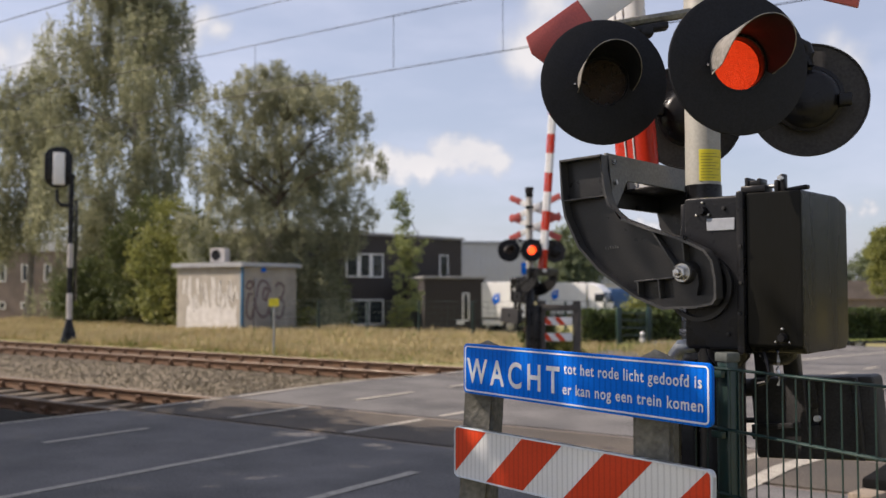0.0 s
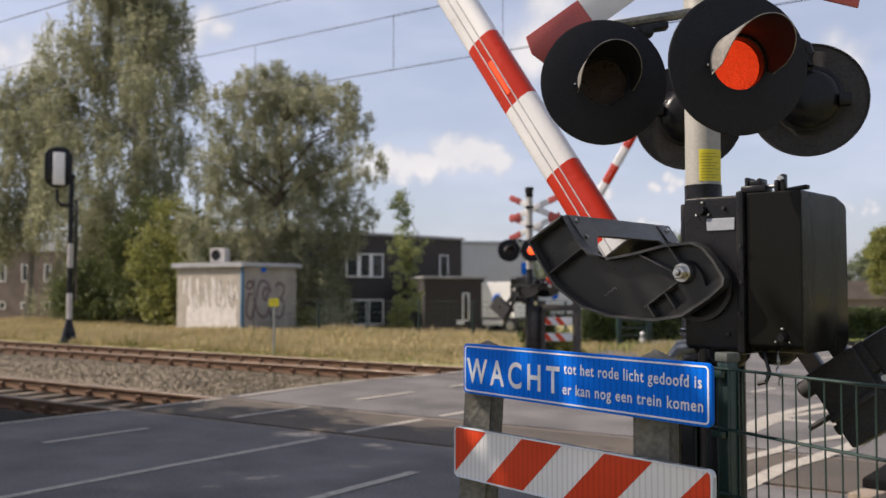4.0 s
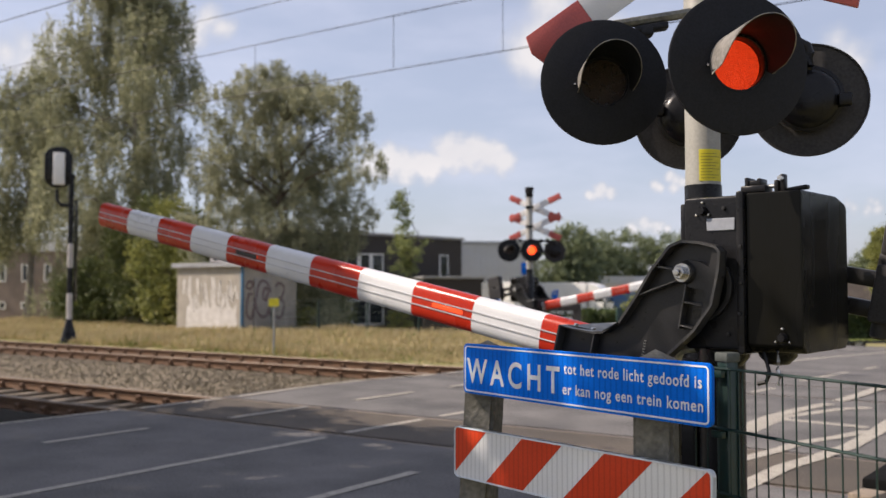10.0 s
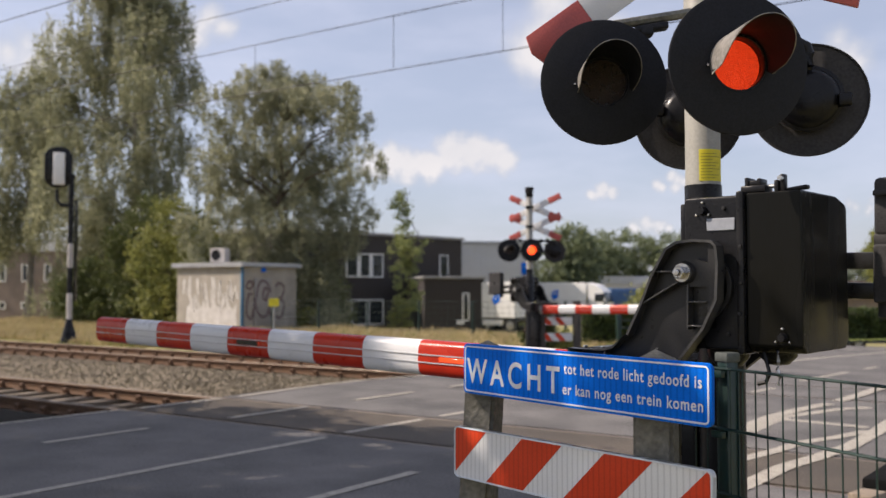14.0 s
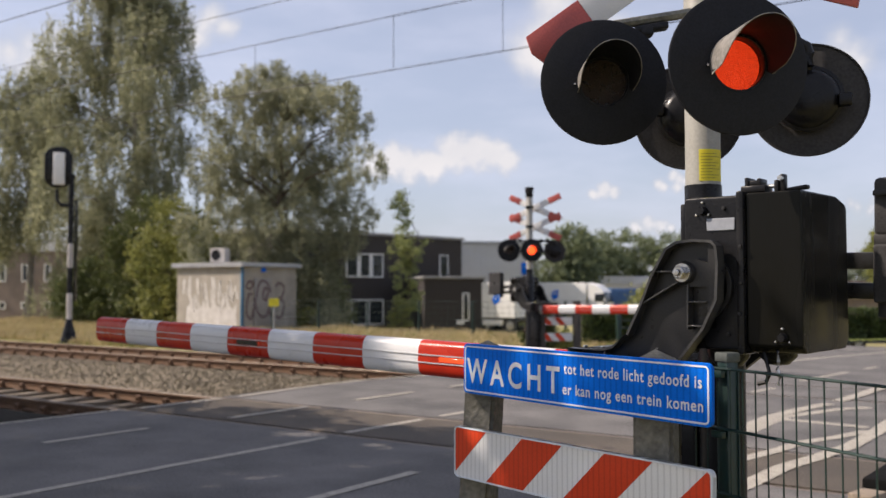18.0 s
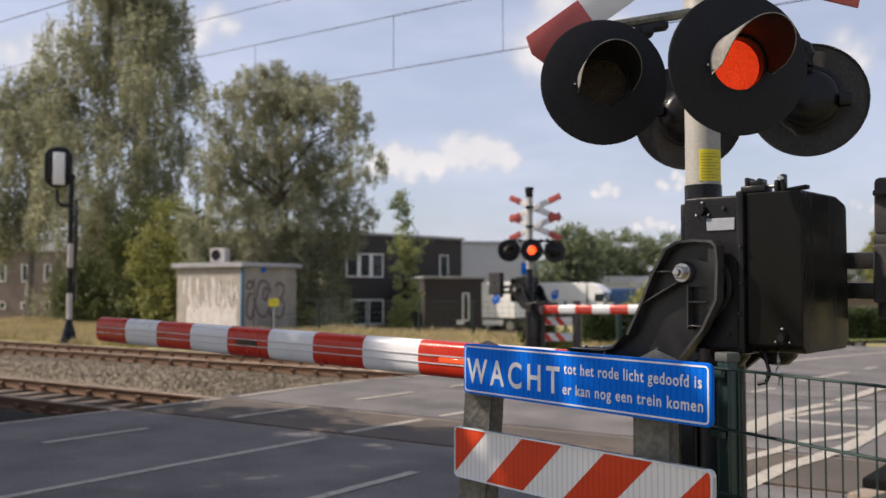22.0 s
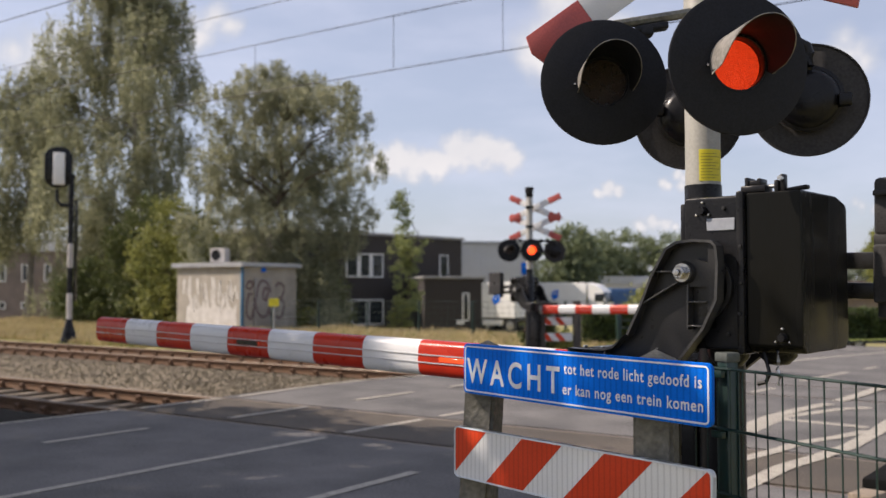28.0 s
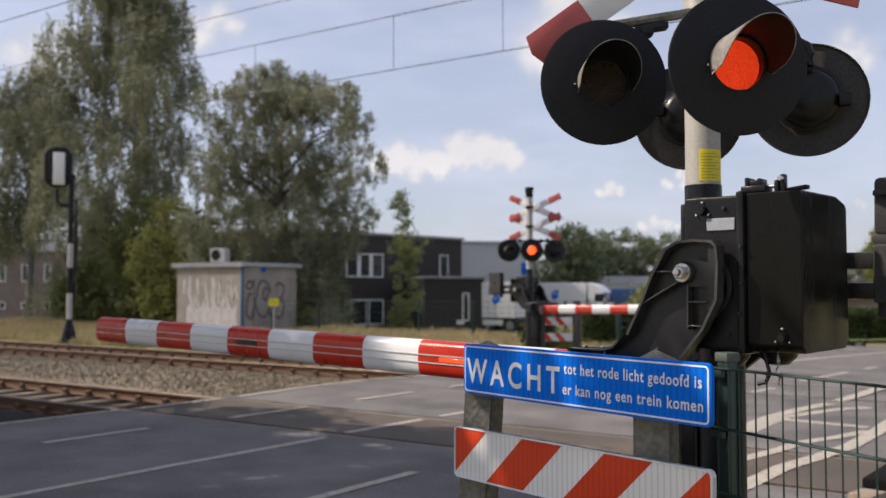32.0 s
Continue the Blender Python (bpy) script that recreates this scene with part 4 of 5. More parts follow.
    me.update(calc_edges=True)
    me.validate()
    me.materials.append(material)
    return me


def unit(v):
    return v / np.maximum(1e-9, np.linalg.norm(v, axis=-1, keepdims=True))


def leaf_cloud(rng, centres, size, droop=0.3, long=1.7):
    n = len(centres)
    d = unit(rng.normal(0, 1, (n, 3)) + (0, 0, -droop))
    r = unit(np.cross(d, rng.normal(0, 1, (n, 3))))
    s = size * rng.uniform(0.6, 1.3, (n, 1))
    return centres, r * s * 0.5, d * s * 0.5 * long


def clumps(rng, blobs, count, hollow=0.55):
    """Points for twig ends in a set of ellipsoids (x, y, z, rx, ry, rz), more of them near the skin."""
    w = np.array([b[3] * b[4] * b[5] for b in blobs]) ** 0.67
    pick = rng.choice(len(blobs), count, p=w / w.sum())
    b = np.array(blobs)[pick]
    d = unit(rng.normal(0, 1, (count, 3)))
    rad = rng.uniform(hollow, 1.08, (count, 1)) ** 0.8
    return b[:, :3] + d * rad * b[:, 3:]


def tree(name, label, m, trunk, blobs, twigs, leaves_per, leaf, size, bark, seed, hang=0.0, spread=0.35, limbs=9, droop=0.3, group=""):
    """A tree: tapered trunk, limbs to the outer crown, and leaves strung along many twigs."""
    rng = np.random.default_rng(seed)
    th = thing(name, label, "tree", m, group=group)
    h, r = trunk
    path = [(rng.normal(0, 0.06) * k, rng.normal(0, 0.06) * k, h * k / 7) for k in range(8)]
    b = bmesh.new()
    prev = None
    for k, p in enumerate(path):
        rr = r * (1 - 0.85 * k / 7) * (1.25 if k == 0 else 1)
        ring = [b.verts.new((p[0] + rr * math.cos(a * math.tau / 10), p[1] + rr * math.sin(a * math.tau / 10), p[2])) for a in range(10)]
        if prev:
            for a in range(10):
                b.faces.new((prev[a], prev[(a + 1) % 10], ring[(a + 1) % 10], ring[a]))
        prev = ring
    b.faces.new(prev)
    part("trunk", b, bark, th)
    tips = clumps(rng, blobs, limbs, 0.5)
    for t in tips:
        z0 = min(h * 0.95, max(h * 0.2, t[2] - 0.35 * math.hypot(t[0], t[1]) - 0.4))
        f = z0 / h * 7
        i = min(6, int(f))
        s = Vector(path[i]).lerp(Vector(path[i + 1]), f - i)
        e = Vector(t)
        mid = s.lerp(e, 0.5) + Vector((0, 0, 0.12 * (e - s).length))
        lb = rod(s, mid, r * 0.32, r * 0.2, 7)
        rod(mid, e, r * 0.2, r * 0.05, 6, bm=lb)
        part("limb", lb, bark, th)
    ends = clumps(rng, blobs, twigs)
    k = rng.random((twigs, leaves_per, 1))
    fall = np.array((0, 0, -hang)) * rng.uniform(0.3, 1.2, (twigs, 1, 1))
    c = ends[:, None, :] + fall * k + rng.normal(0, 1, (twigs, leaves_per, 3)) * (spread * (1 - 0.5 * k)) * (1, 1, 0.7)
    part("crown", quad_mesh("crown", *leaf_cloud(rng, c.reshape(-1, 3), size, droop), leaf), None, th)
    return th


BIRCH = leaf_mat("birch_leaves", (0.105, 0.12, 0.064), (0.41, 0.41, 0.26), 0.52)
WILLOW = leaf_mat("willow_leaves", (0.105, 0.12, 0.066), (0.40, 0.40, 0.265), 0.55)
SHRUB = leaf_mat("shrub_leaves", (0.085, 0.11, 0.028), (0.34, 0.34, 0.105), 0.42)
GREEN_LEAF = leaf_mat("young_leaves", (0.13, 0.17, 0.055), (0.43, 0.46, 0.19), 0.45)
DARKLEAF = leaf_mat("dark_leaves", (0.04, 0.06, 0.02), (0.16, 0.18, 0.06), 0.35)
WOODS = leaf_mat("wood_leaves", (0.085, 0.11, 0.062), (0.25, 0.285, 0.15), 0.36)
HEDGE = leaf_mat("hedge_leaves", (0.025, 0.045, 0.012), (0.09, 0.115, 0.03), 0.2)
GRASS = leaf_mat("dry_grass", (0.26, 0.205, 0.095), (0.54, 0.44, 0.25), 0.3)
GRASS_GREEN = leaf_mat("green_grass", (0.10, 0.13, 0.03), (0.30, 0.30, 0.09), 0.3)


def crown(rows, n, size, seed, deep=0.2):
    """Leaf masses that fill an uneven crown: rows of (height, left, right) give its width on the way down."""
    rng = np.random.default_rng(seed)
    hs, lo, hi = [r[0] for r in rows][::-1], [r[1] for r in rows][::-1], [r[2] for r in rows][::-1]
    out = []
    for k in range(n):
        z = hs[0] + (hs[-1] - hs[0]) * ((k + rng.random()) / n) ** 0.92
        a, c = float(np.interp(z, hs, lo)), float(np.interp(z, hs, hi))
        r = size * rng.uniform(0.65, 1.25) * min(1.0, 0.35 + 0.16 * (c - a))
        f = ((k * 0.618 + rng.uniform(-0.08, 0.08)) % 1.0)
        x = a + r * 0.25 + max(0.0, c - a - 0.5 * r) * f
        out.append((x, float(rng.normal(0, deep * (c - a))), z - 0.3 * r, r, r, r * rng.uniform(0.75, 1.15)))
    return out


def stand(x, y):
    return pose(x, y, ground_z(x, y))


def make_trees():
    # tall birch with hanging twigs
    tree("birch_tree", "tall birch with pale trunk and hanging grey-green twigs", stand(-16.08, 46.8) @ Matrix.Scale(1.10, 4), (16.5, 0.24),
         crown([(17.3, -1.2, 0.6), (15.4, -3.0, 2.1), (13.8, -4.0, 2.9), (12.2, -5.3, 3.5), (10.3, -5.7, 3.8), (8.4, -5.6, 3.5), (6.2, -5.0, 3.1), (3.8, -4.3, 2.8), (1.6, -3.8, 2.4)], 80, 1.08, 111),
         3000, 48, BIRCH, 0.078, BARK, 11, hang=1.7, spread=0.12, limbs=34, droop=1.1)
    tree("birch_tree", "birch with hanging twigs beside the taller one", stand(-22.9, 50.0) @ Matrix.Scale(1.15, 4), (11.8, 0.18),
         crown([(12.4, -0.8, 0.0), (11.2, -1.8, 0.9), (9.0, -2.6, 1.8), (6.5, -2.7, 1.9), (4.4, -2.2, 1.3)], 22, 0.95, 112),
         820, 48, BIRCH, 0.078, BARK, 12, hang=1.5, spread=0.12, limbs=18, droop=1.1)
    # broad willow-like tree behind the relay house
    tree("willow_tree", "broad bushy grey-green tree behind the relay house", stand(-7.18, 39.7) @ Matrix.Scale(0.923, 4), (10.4, 0.2),
         crown([(12.9, -0.9, -0.2), (12.1, -1.6, 2.9), (10.8, -2.8, 4.2), (10.0, -3.3, 4.9), (8.7, -3.8, 4.2), (6.8, -4.3, 3.8), (4.4, -4.4, 3.5), (2.0, -4.1, 3.3), (0.9, -3.6, 3.2)], 84, 1.0, 113, 0.17),
         3300, 42, WILLOW, 0.070, BARK_DARK, 13, hang=0.7, spread=0.125, limbs=30, droop=0.8)
    # shrubs below the trees
    for x, y, w, h, lf, sd in ((-12.3, 40.4, 2.2, 5.8, SHRUB, 21), (-14.2, 42.6, 2.0, 6.2, DARKLEAF, 22), (-17.2, 43.5, 1.7, 3.2, DARKLEAF, 23), (-11.6, 43.0, 1.8, 5.6, DARKLEAF, 28), (7.7, 33.5, 0.85, 2.05, SHRUB, 65), (-5.9, 42.5, 1.3, 3.0, DARKLEAF, 25), (-11.3, 42.5, 2.0, 3.6, DARKLEAF, 29), (-8.0, 43.5, 2.2, 3.4, DARKLEAF, 30), (2.0, 19.3, 0.3, 1.3, DARKLEAF, 61), (2.5, 20.2, 0.45, 0.8, SHRUB, 62), (-1.9, 38.0, 0.45, 1.5, SHRUB, 63), (-5.6, 37.6, 0.4, 1.1, SHRUB, 64)):
        tree("shrub", "leafy green shrub on the railway verge", stand(x, y), (h * 0.8, 0.06),
             [(0.1, 0, h * 0.86, w * 0.4, w * 0.4, h * 0.14), (-0.35 * w, 0, h * 0.64, w * 0.5, w * 0.5, h * 0.15), (0.5 * w, 0, h * 0.6, w * 0.55, w * 0.5, h * 0.16), (-0.1 * w, 0.1, h * 0.42, w * 0.9, w * 0.7, h * 0.16), (0.3 * w, 0, h * 0.24, w, w * 0.8, h * 0.2)],
             330 if h > 2 else 60, 44, lf, 0.085 if h > 2 else 0.06, BARK_DARK, sd, hang=0.2 if h > 2 else 0.05, spread=0.27 if h > 2 else 0.09, limbs=8, group="shrubs")
    # slim young tree in front of the dark building
    tree("young_tree", "slim young tree with bright upswept leaves", stand(-1.75, 44.0), (6.9, 0.06),
         crown([(7.1, -0.3, -0.2), (6.7, -0.6, -0.05), (6.3, -0.9, 0.1), (5.9, -0.5, 0.05), (5.3, -0.4, 0.0), (4.9, -0.55, 0.4), (4.6, -0.8, 1.0), (4.2, -0.75, 0.75), (3.4, -0.75, 0.4), (2.7, -0.7, 0.45), (1.7, -0.55, 0.85), (0.9, -0.4, 0.7)], 52, 0.34, 131, 0.2),
         190, 24, GREEN_LEAF, 0.075, BARK_DARK, 31, hang=0.05, spread=0.15, limbs=12, droop=-0.4)
    # pruned tree at the far road
    tree("street_tree", "pruned street tree with pale trunk beside the far road", stand(22.6, 45.5), (4.6, 0.14),
         [(0, 0, 5.4, 0.85, 0.8, 0.6), (-0.6, 0, 4.7, 0.6, 0.6, 0.5), (0.9, 0, 4.8, 0.9, 0.8, 0.7), (0.1, 0, 3.8, 1.1, 0.9, 0.7), (1.2, 0, 3.4, 0.8, 0.8, 0.6), (-0.5, 0, 3.1, 0.5, 0.5, 0.5)],
         420, 45, SHRUB, 0.08, BARK, 32, hang=0.1, spread=0.18, limbs=14)
    # line of woods on the horizon
    rng = np.random.default_rng(40)
    # the last seven stand out of view, added to darken reflections on the cover
    for x, y, h, w in ((12.6, 88, 9.4, 2.9), (18.8, 112, 10.2, 4.2), (24, 116, 10.6, 4.6), (29.5, 114, 10.4, 4.4), (35, 120, 9.4, 5), (42, 122, 9, 5), (50, 124, 9.5, 5), (60, 124, 9, 5), (70, 128, 9.5, 5), (9.5, 118, 8.4, 3.5), (66, 118, 7, 4), (52, 40, 11, 6), (60, 30, 10, 6), (58, 18, 11, 6), (56, 6, 10, 6), (64, 52, 11, 6), (76, 66, 11, 6), (54, -8, 10, 6)):
        tree("forest_tree", "full-crowned green tree of the wood edge, extended out of view", stand(x, y), (h * 0.8, 0.2),
             [(0, 0, h * 0.72, w * 0.72, w * 0.7, h * 0.26), (w * 0.3, 0, h * 0.5, w * 0.75, w * 0.7, h * 0.28), (-w * 0.35, 0, h * 0.46, w * 0.75, w * 0.7, h * 0.3), (0, 0, h * 0.25, w * 0.9, w * 0.8, h * 0.25)],
             420, 30, WOODS, 0.22, BARK_DARK, int(rng.integers(1e6)), hang=0.2, spread=0.45, limbs=8, group="wood edge")
    # trees out of view beside the camera, placed so their shade lies on the road and the signs
    tree("roadside_tree", "leafy roadside tree that shades the road", stand(-9.4, 6.4), (8.5, 0.22),
         [(0, 0, 7.6, 2.6, 2.4, 1.7), (1.4, 1.2, 6.4, 2.3, 2.3, 1.7), (-0.5, -2.4, 6.6, 2.6, 2.4, 1.8), (0.1, 2.6, 7.4, 1.6, 1.7, 1.3), (-2.9, 4.5, 6.4, 1.9, 1.1, 0.8), (-3.6, 4.4, 6.6, 1.7, 1.1, 0.8), (-3.2, 5.5, 6.2, 2.2, 2.0, 1.2), (-0.6, 4.2, 6.6, 1.6, 1.6, 1.2), (-1.8, 3.2, 6.4, 2.3, 1.7, 1.1), (2.8, -1.2, 6.3, 1.4, 1.3, 0.9), (2.2, -0.2, 6.5, 1.5, 1.0, 0.8), (-1.4, 1.2, 6.5, 1.6, 1.4, 0.9)],
         1050, 24, BIRCH, 0.17, BARK, 33, hang=0.25, spread=0.24, limbs=14, group="roadside trees")
    # slender tree added out of view to put the signs in dappled shade
    tree("roadside_tree", "slender unseen tree added to shade the signs", stand(-4.8, 3.25), (5.6, 0.06),
         [(0, 0, 6.0, 0.95, 0.7, 0.5), (-0.9, 0.5, 5.6, 0.8, 0.7, 0.5), (1.1, -0.6, 5.2, 0.7, 0.5, 0.4), (0.7, -0.15, 5.2, 0.6, 0.45, 0.35)],
         115, 13, BIRCH, 0.12, BARK, 34, hang=0.15, spread=0.2, limbs=8, group="roadside trees")


def make_grass():
    """Dry tufts on the verge behind the tracks and at the road's edge."""
    rng = np.random.default_rng(5)
    for name, lab, lf, zones in (("dry_grass", "tall dry yellow grass on the railway verge", GRASS, ((-45, -8.6, 16.75, 30.0, 26000, 0.20), (-8.6, -6.5, 17.2, 26.0, 2500, 0.3), (-40, -11, 3.6, 5.4, 1500, 0.14))),
                                 ("green_grass", "green weeds among the dry grass", GRASS_GREEN, ((-45, -8.8, 16.6, 30.0, 6500, 0.17), (-9.5, -6, 19, 26.5, 1500, 0.28)))):
        cs, rs, us = [], [], []
        for u0, u1, v0, v1, n, h in zones:
            u, v = rng.uniform(u0, u1, n), v0 + (v1 - v0) * rng.random(n) ** 1.3
            patch = np.sin(u * 0.9) * np.cos(v * 1.3) + np.sin(u * 0.31 + 2) + rng.normal(0, 0.4, n)
            hh = h * (1 + 0.35 * patch) * rng.uniform(0.5, 1.2, n)
            hh = np.clip(hh, 0.06, None)
            c, s = math.cos(radians(-34.06)), math.sin(radians(-34.06))
            x, y = u * c - v * s, u * s + v * c
            z = np.array([ground_z(a, b) for a, b in zip(x, y)])
            base = np.c_[x, y, z]
            for k in range(4):
                lean = rng.normal(0, 0.28, (n, 3)) * hh[:, None]
                up = np.c_[lean[:, 0], lean[:, 1], hh] * rng.uniform(0.6, 1.15, (n, 1)) * 0.5
                side = unit(np.c_[rng.normal(0, 1, n), rng.normal(0, 1, n), np.zeros(n)]) * rng.uniform(0.008, 0.022, (n, 1))
                cs.append(base + up + np.c_[rng.normal(0, 0.09, (n, 2)), np.zeros(n)]), rs.append(side), us.append(up)
        ob = new(name, quad_mesh(name, np.concatenate(cs), np.concatenate(rs), np.concatenate(us), lf))
        tagged(ob, lab, "grass", kind="stuff")


def make_relay_house():
    m = pose(-7.79, 35.0, ground_z(-7.8, 36) - 0.02, 0, 0, -35)
    # local: corner nearest the road at the origin; x along -left wall, y into the house
    th = thing("relay_house", "small flat-roofed grey relay house with graffiti", "relay house", m)
    L, W, H = 3.83, 3.0, 2.56
    b = bmesh.new()
    box(L, W, H, pose(-L / 2, W / 2, H / 2), bm=b)
    part("wall", b, WALL_GREY, th, "weathered grey rendered wall")
    part("roof", box(L + 0.32, W + 0.32, 0.16, pose(-L / 2, W / 2, H + 0.08), 0.02), ROOF, th, "flat roof with pale edge")
    part("roof_edge", wall_strip([(-L - 0.165, 0), (0.165, 0), (0.165, 0.17), (-L - 0.165, 0.17)], -0.17, -0.155, 0.165, None), EDGE, th, m=Matrix.Translation((0, 0, H)))
    part("corner_strip", box(0.10, 0.10, H - 0.02, pose(0.002, 0.03, H / 2), 0.01), BLUEPAINT, th, "blue painted door edge")
    part("steel_door", box(0.05, 0.95, 2.1, pose(0.02, 1.1, 1.06), 0.01), DOORGREY, th, "grey steel door")
    rng = random.Random(4)
    # sprayed scrawls: loops of raised paint on both walls
    for k in range(7):
        cx, cz = 0.5 + k * 0.44, 1.60 + rng.uniform(-0.1, 0.2) - (0.45 if k % 2 else 0)
        pts = [(-(cx + rng.uniform(-0.1, 0.1) + 0.10 * (i - 2)), -0.006, cz + (0.42 if i % 2 else -0.32) * rng.uniform(0.5, 1.2)) for i in range(6)]
        stroke = sweep(pts, 0.075, 5)
        for p in stroke.verts:
            p.co.y = -0.004 + (p.co.y + 0.006) * 0.06
        part("graffiti", stroke, SPRAY_PALE, th, "pale sprayed graffiti")
    # dark bubble outlines on the shaded wall: centre, half sizes, start and end of each loop
    for cy, cz, ry, rz, a0, a1 in ((0.46, 1.02, 0.19, 0.50, 60, 400), (0.42, 1.84, 0.16, 0.15, 0, 360), (1.10, 1.30, 0.40, 0.72, 20, 350), (1.22, 1.50, 0.13, 0.25, 0, 360), (2.02, 1.62, 0.27, 0.30, -100, 150), (2.00, 0.92, 0.28, 0.40, -150, 95), (1.62, 0.85, 0.16, 0.22, 180, 340)):
        pts = []
        for i in range(22):
            a = radians(a0 + (a1 - a0) * i / 21)
            py, pz = cy + ry * math.cos(a) + 0.03 * math.sin(3 * a), cz + rz * math.sin(a)
            pts.append((0.048 if 0.62 < py < 1.58 and pz < 2.1 else 0.006, py, pz))
        stroke = sweep(pts, 0.055, 5)
        for p in stroke.verts:
            face = 0.048 if 0.62 < p.co.y < 1.58 and p.co.z < 2.1 else 0.003
            p.co.x = face + (p.co.x - face) * 0.05
        part("graffiti", stroke, SPRAY_DARK, th, "dark sprayed bubble graffiti")
    top = [(-3.2 + 0.145 * i, 1.15 + rng.uniform(-0.28, 0.22)) for i in range(21)]
    part("pale_patch", prism([(-0.25, 0.05), (-3.25, 0.08)] + top, 0.004, pose(0, -0.004, 0)), SPRAY_PALE, th, "pale painted-over patch")
    part("blue_mark", box(0.012, 0.24, 0.18, pose(0.006, 1.15, 2.45), 0.002), BLUE, th, "small blue notice")
    ac = thing("air_conditioner", "white boxed air conditioner on the relay house roof", "air conditioner", m @ pose(-2.05, 0.7, H + 0.162, 0, 0, 12))
    part("casing", box(0.72, 0.34, 0.56, pose(0, 0, 0.34), 0.02), BAND, ac)
    part("fan_ring", lathe([(0.0, 0.0), (0.19, 0.0), (0.21, 0.02), (0.22, 0.0)], 24, pose(-0.08, -0.175, 0.34, 90, 0, 0)), BLACK, ac)
    for x in (-0.25, 0.25):
        part("foot", box(0.06, 0.4, 0.07, pose(x, 0, 0.035), 0.01), GALV, ac)


BAND = mat("dull_white_paint", (0.46, 0.43, 0.41), 0.6, vary=0.15, scale=4, bump=0.05)
EDGE = mat("pale_roof_edge", (0.55, 0.56, 0.58), 0.6, vary=0.1, scale=3, bump=0.05)
BLUEPAINT = mat("blue_paint", (0.03, 0.12, 0.22), 0.6, vary=0.2, bump=0.1)
DOORGREY = mat("grey_steel_door", (0.30, 0.275, 0.245), 0.6, vary=0.15, bump=0.1)
SPRAY_PALE = mat("pale_spray_paint", (0.53, 0.51, 0.49), 0.8, vary=0.28, scale=4, grain=25, bump=0.1, tint=(0.34, 0.31, 0.275))
SPRAY_DARK = mat("dark_spray_paint", (0.16, 0.11, 0.11), 0.8, vary=0.25, scale=5, bump=0.1)


def make_rail_signal():
    x, y = -11.63, 28.2
    th = thing("railway_signal", "black railway signal on a black and white banded post", "railway signal", pose(x, y, ground_z(x, y), 0, 0, 10))
    foot = lathe([(0, 0), (0.27, 0), (0.27, 0.05), (0.12, 0.6), (0.09, 0.75), (0, 0.75)], 14)
    part("foot", foot, BLACK, th)
    for z0, z1, c in ((0.75, 1.55, BAND), (1.55, 2.35, BLACK), (2.35, 3.1, BAND), (3.1, 5.3, BLACK)):
        part("post_band", lathe([(0, z0), (0.085, z0), (0.085, z1), (0, z1)], 16), c, th, "dull white post band" if c is BAND else "black post band")
    part("arm", sweep([(0.0, 0, 4.3), (-0.3, 0, 4.3), (-0.42, 0, 4.45), (-0.42, 0, 4.8)], 0.06), BLACK, th)
    part("side_bracket", box(0.2, 0.12, 0.14, pose(0.0, -0.02, 5.2), 0.02), BLACK, th)
    r = rounded_rect(0.82, 1.28, 0.34, 8)
    head = part("signal_head", prism([(px - 0.79, pz + 4.84) for px, pz in r], 0.06, pose(0, -0.12, 0), 0.01), BLACK, th, "black rounded signal board seen from behind")
    part("panel", box(0.33, 0.16, 1.0, pose(-0.335, -0.2, 5.42), 0.02), FRAME, head, "pale grey lamp box back")
    part("ladder", box(0.05, 0.3, 3.2, pose(0.12, 0.2, 2.9), 0.01), BLACK, th)
    # small yellow plate on a thin post
    x, y = -4.31, 23.1
    p = thing("marker_post", "thin grey post with a small yellow plate", "marker post", pose(x, y, ground_z(x, y)))
    part("post", lathe([(0, 0), (0.028, 0), (0.028, 1.45), (0, 1.45)], 10), GALV, p)
    part("plate", box(0.26, 0.012, 0.20, pose(0, -0.03, 1.36), 0.003), YELLOW, p, "small yellow plate")


def make_wires():
    def wire(v, z, sag=0.0):
        return [(u, v, z + sag * ((u + 22) / 40) ** 2) for u in range(-120, 41, 8)]
    for v, z, sag, r, lab in ((7.84, 5.73, 0, 0.007, "contact wire over the near track"), (13.85, 5.73, 0, 0.009, "contact wire over the far track"), (13.85, 6.79, 0.0, 0.009, "carrier wire over the far track"), (13.85, 7.62, 0.0, 0.008, "feeder wire beside the far track")):
        ob = thing("overhead_wire", "thin dark " + lab, "overhead wire", TURN.copy(), group="overhead wires")
        part("strand", sweep(wire(v, z, sag), r, 6), BLACK, ob)
        if z == 6.79:
            for u in (-10.52, -14.3, -18.1, -21.9, -8.07, -4.3):
                part("dropper", rod((u, v, 5.73), (u, v, 6.79), 0.006, seg=5), BLACK, ob)


make_trees()
make_grass()
make_relay_house()
make_rail_signal()
make_wires()
# ---- buildings, vehicles and hedges beyond the railway ----


def window(parent, x, z, w, h, bars=2, y=0.0, post=0.11):
    """A framed window in a wall whose outer face is y = 0."""
    win = part("window", box(w, 0.08, h, pose(x, y + 0.0, z)), GLASS, parent, "dark window with white frame")
    t = 0.09
    for px, pz, sx, sz in ((0, h / 2, w + t, t), (0, -h / 2, w + t, t), (-w / 2, 0, t, h), (w / 2, 0, t, h)):
        part("frame", box(sx, 0.14, sz, pose(x + px, y - 0.02, z + pz), 0.01, 1), FRAME, win)
    for k in range(1, bars):
        part("mullion", box(post, 0.13, h, pose(x - w / 2 + w * k / bars, y - 0.02, z), 0.01, 1), FRAME, win)
    return win


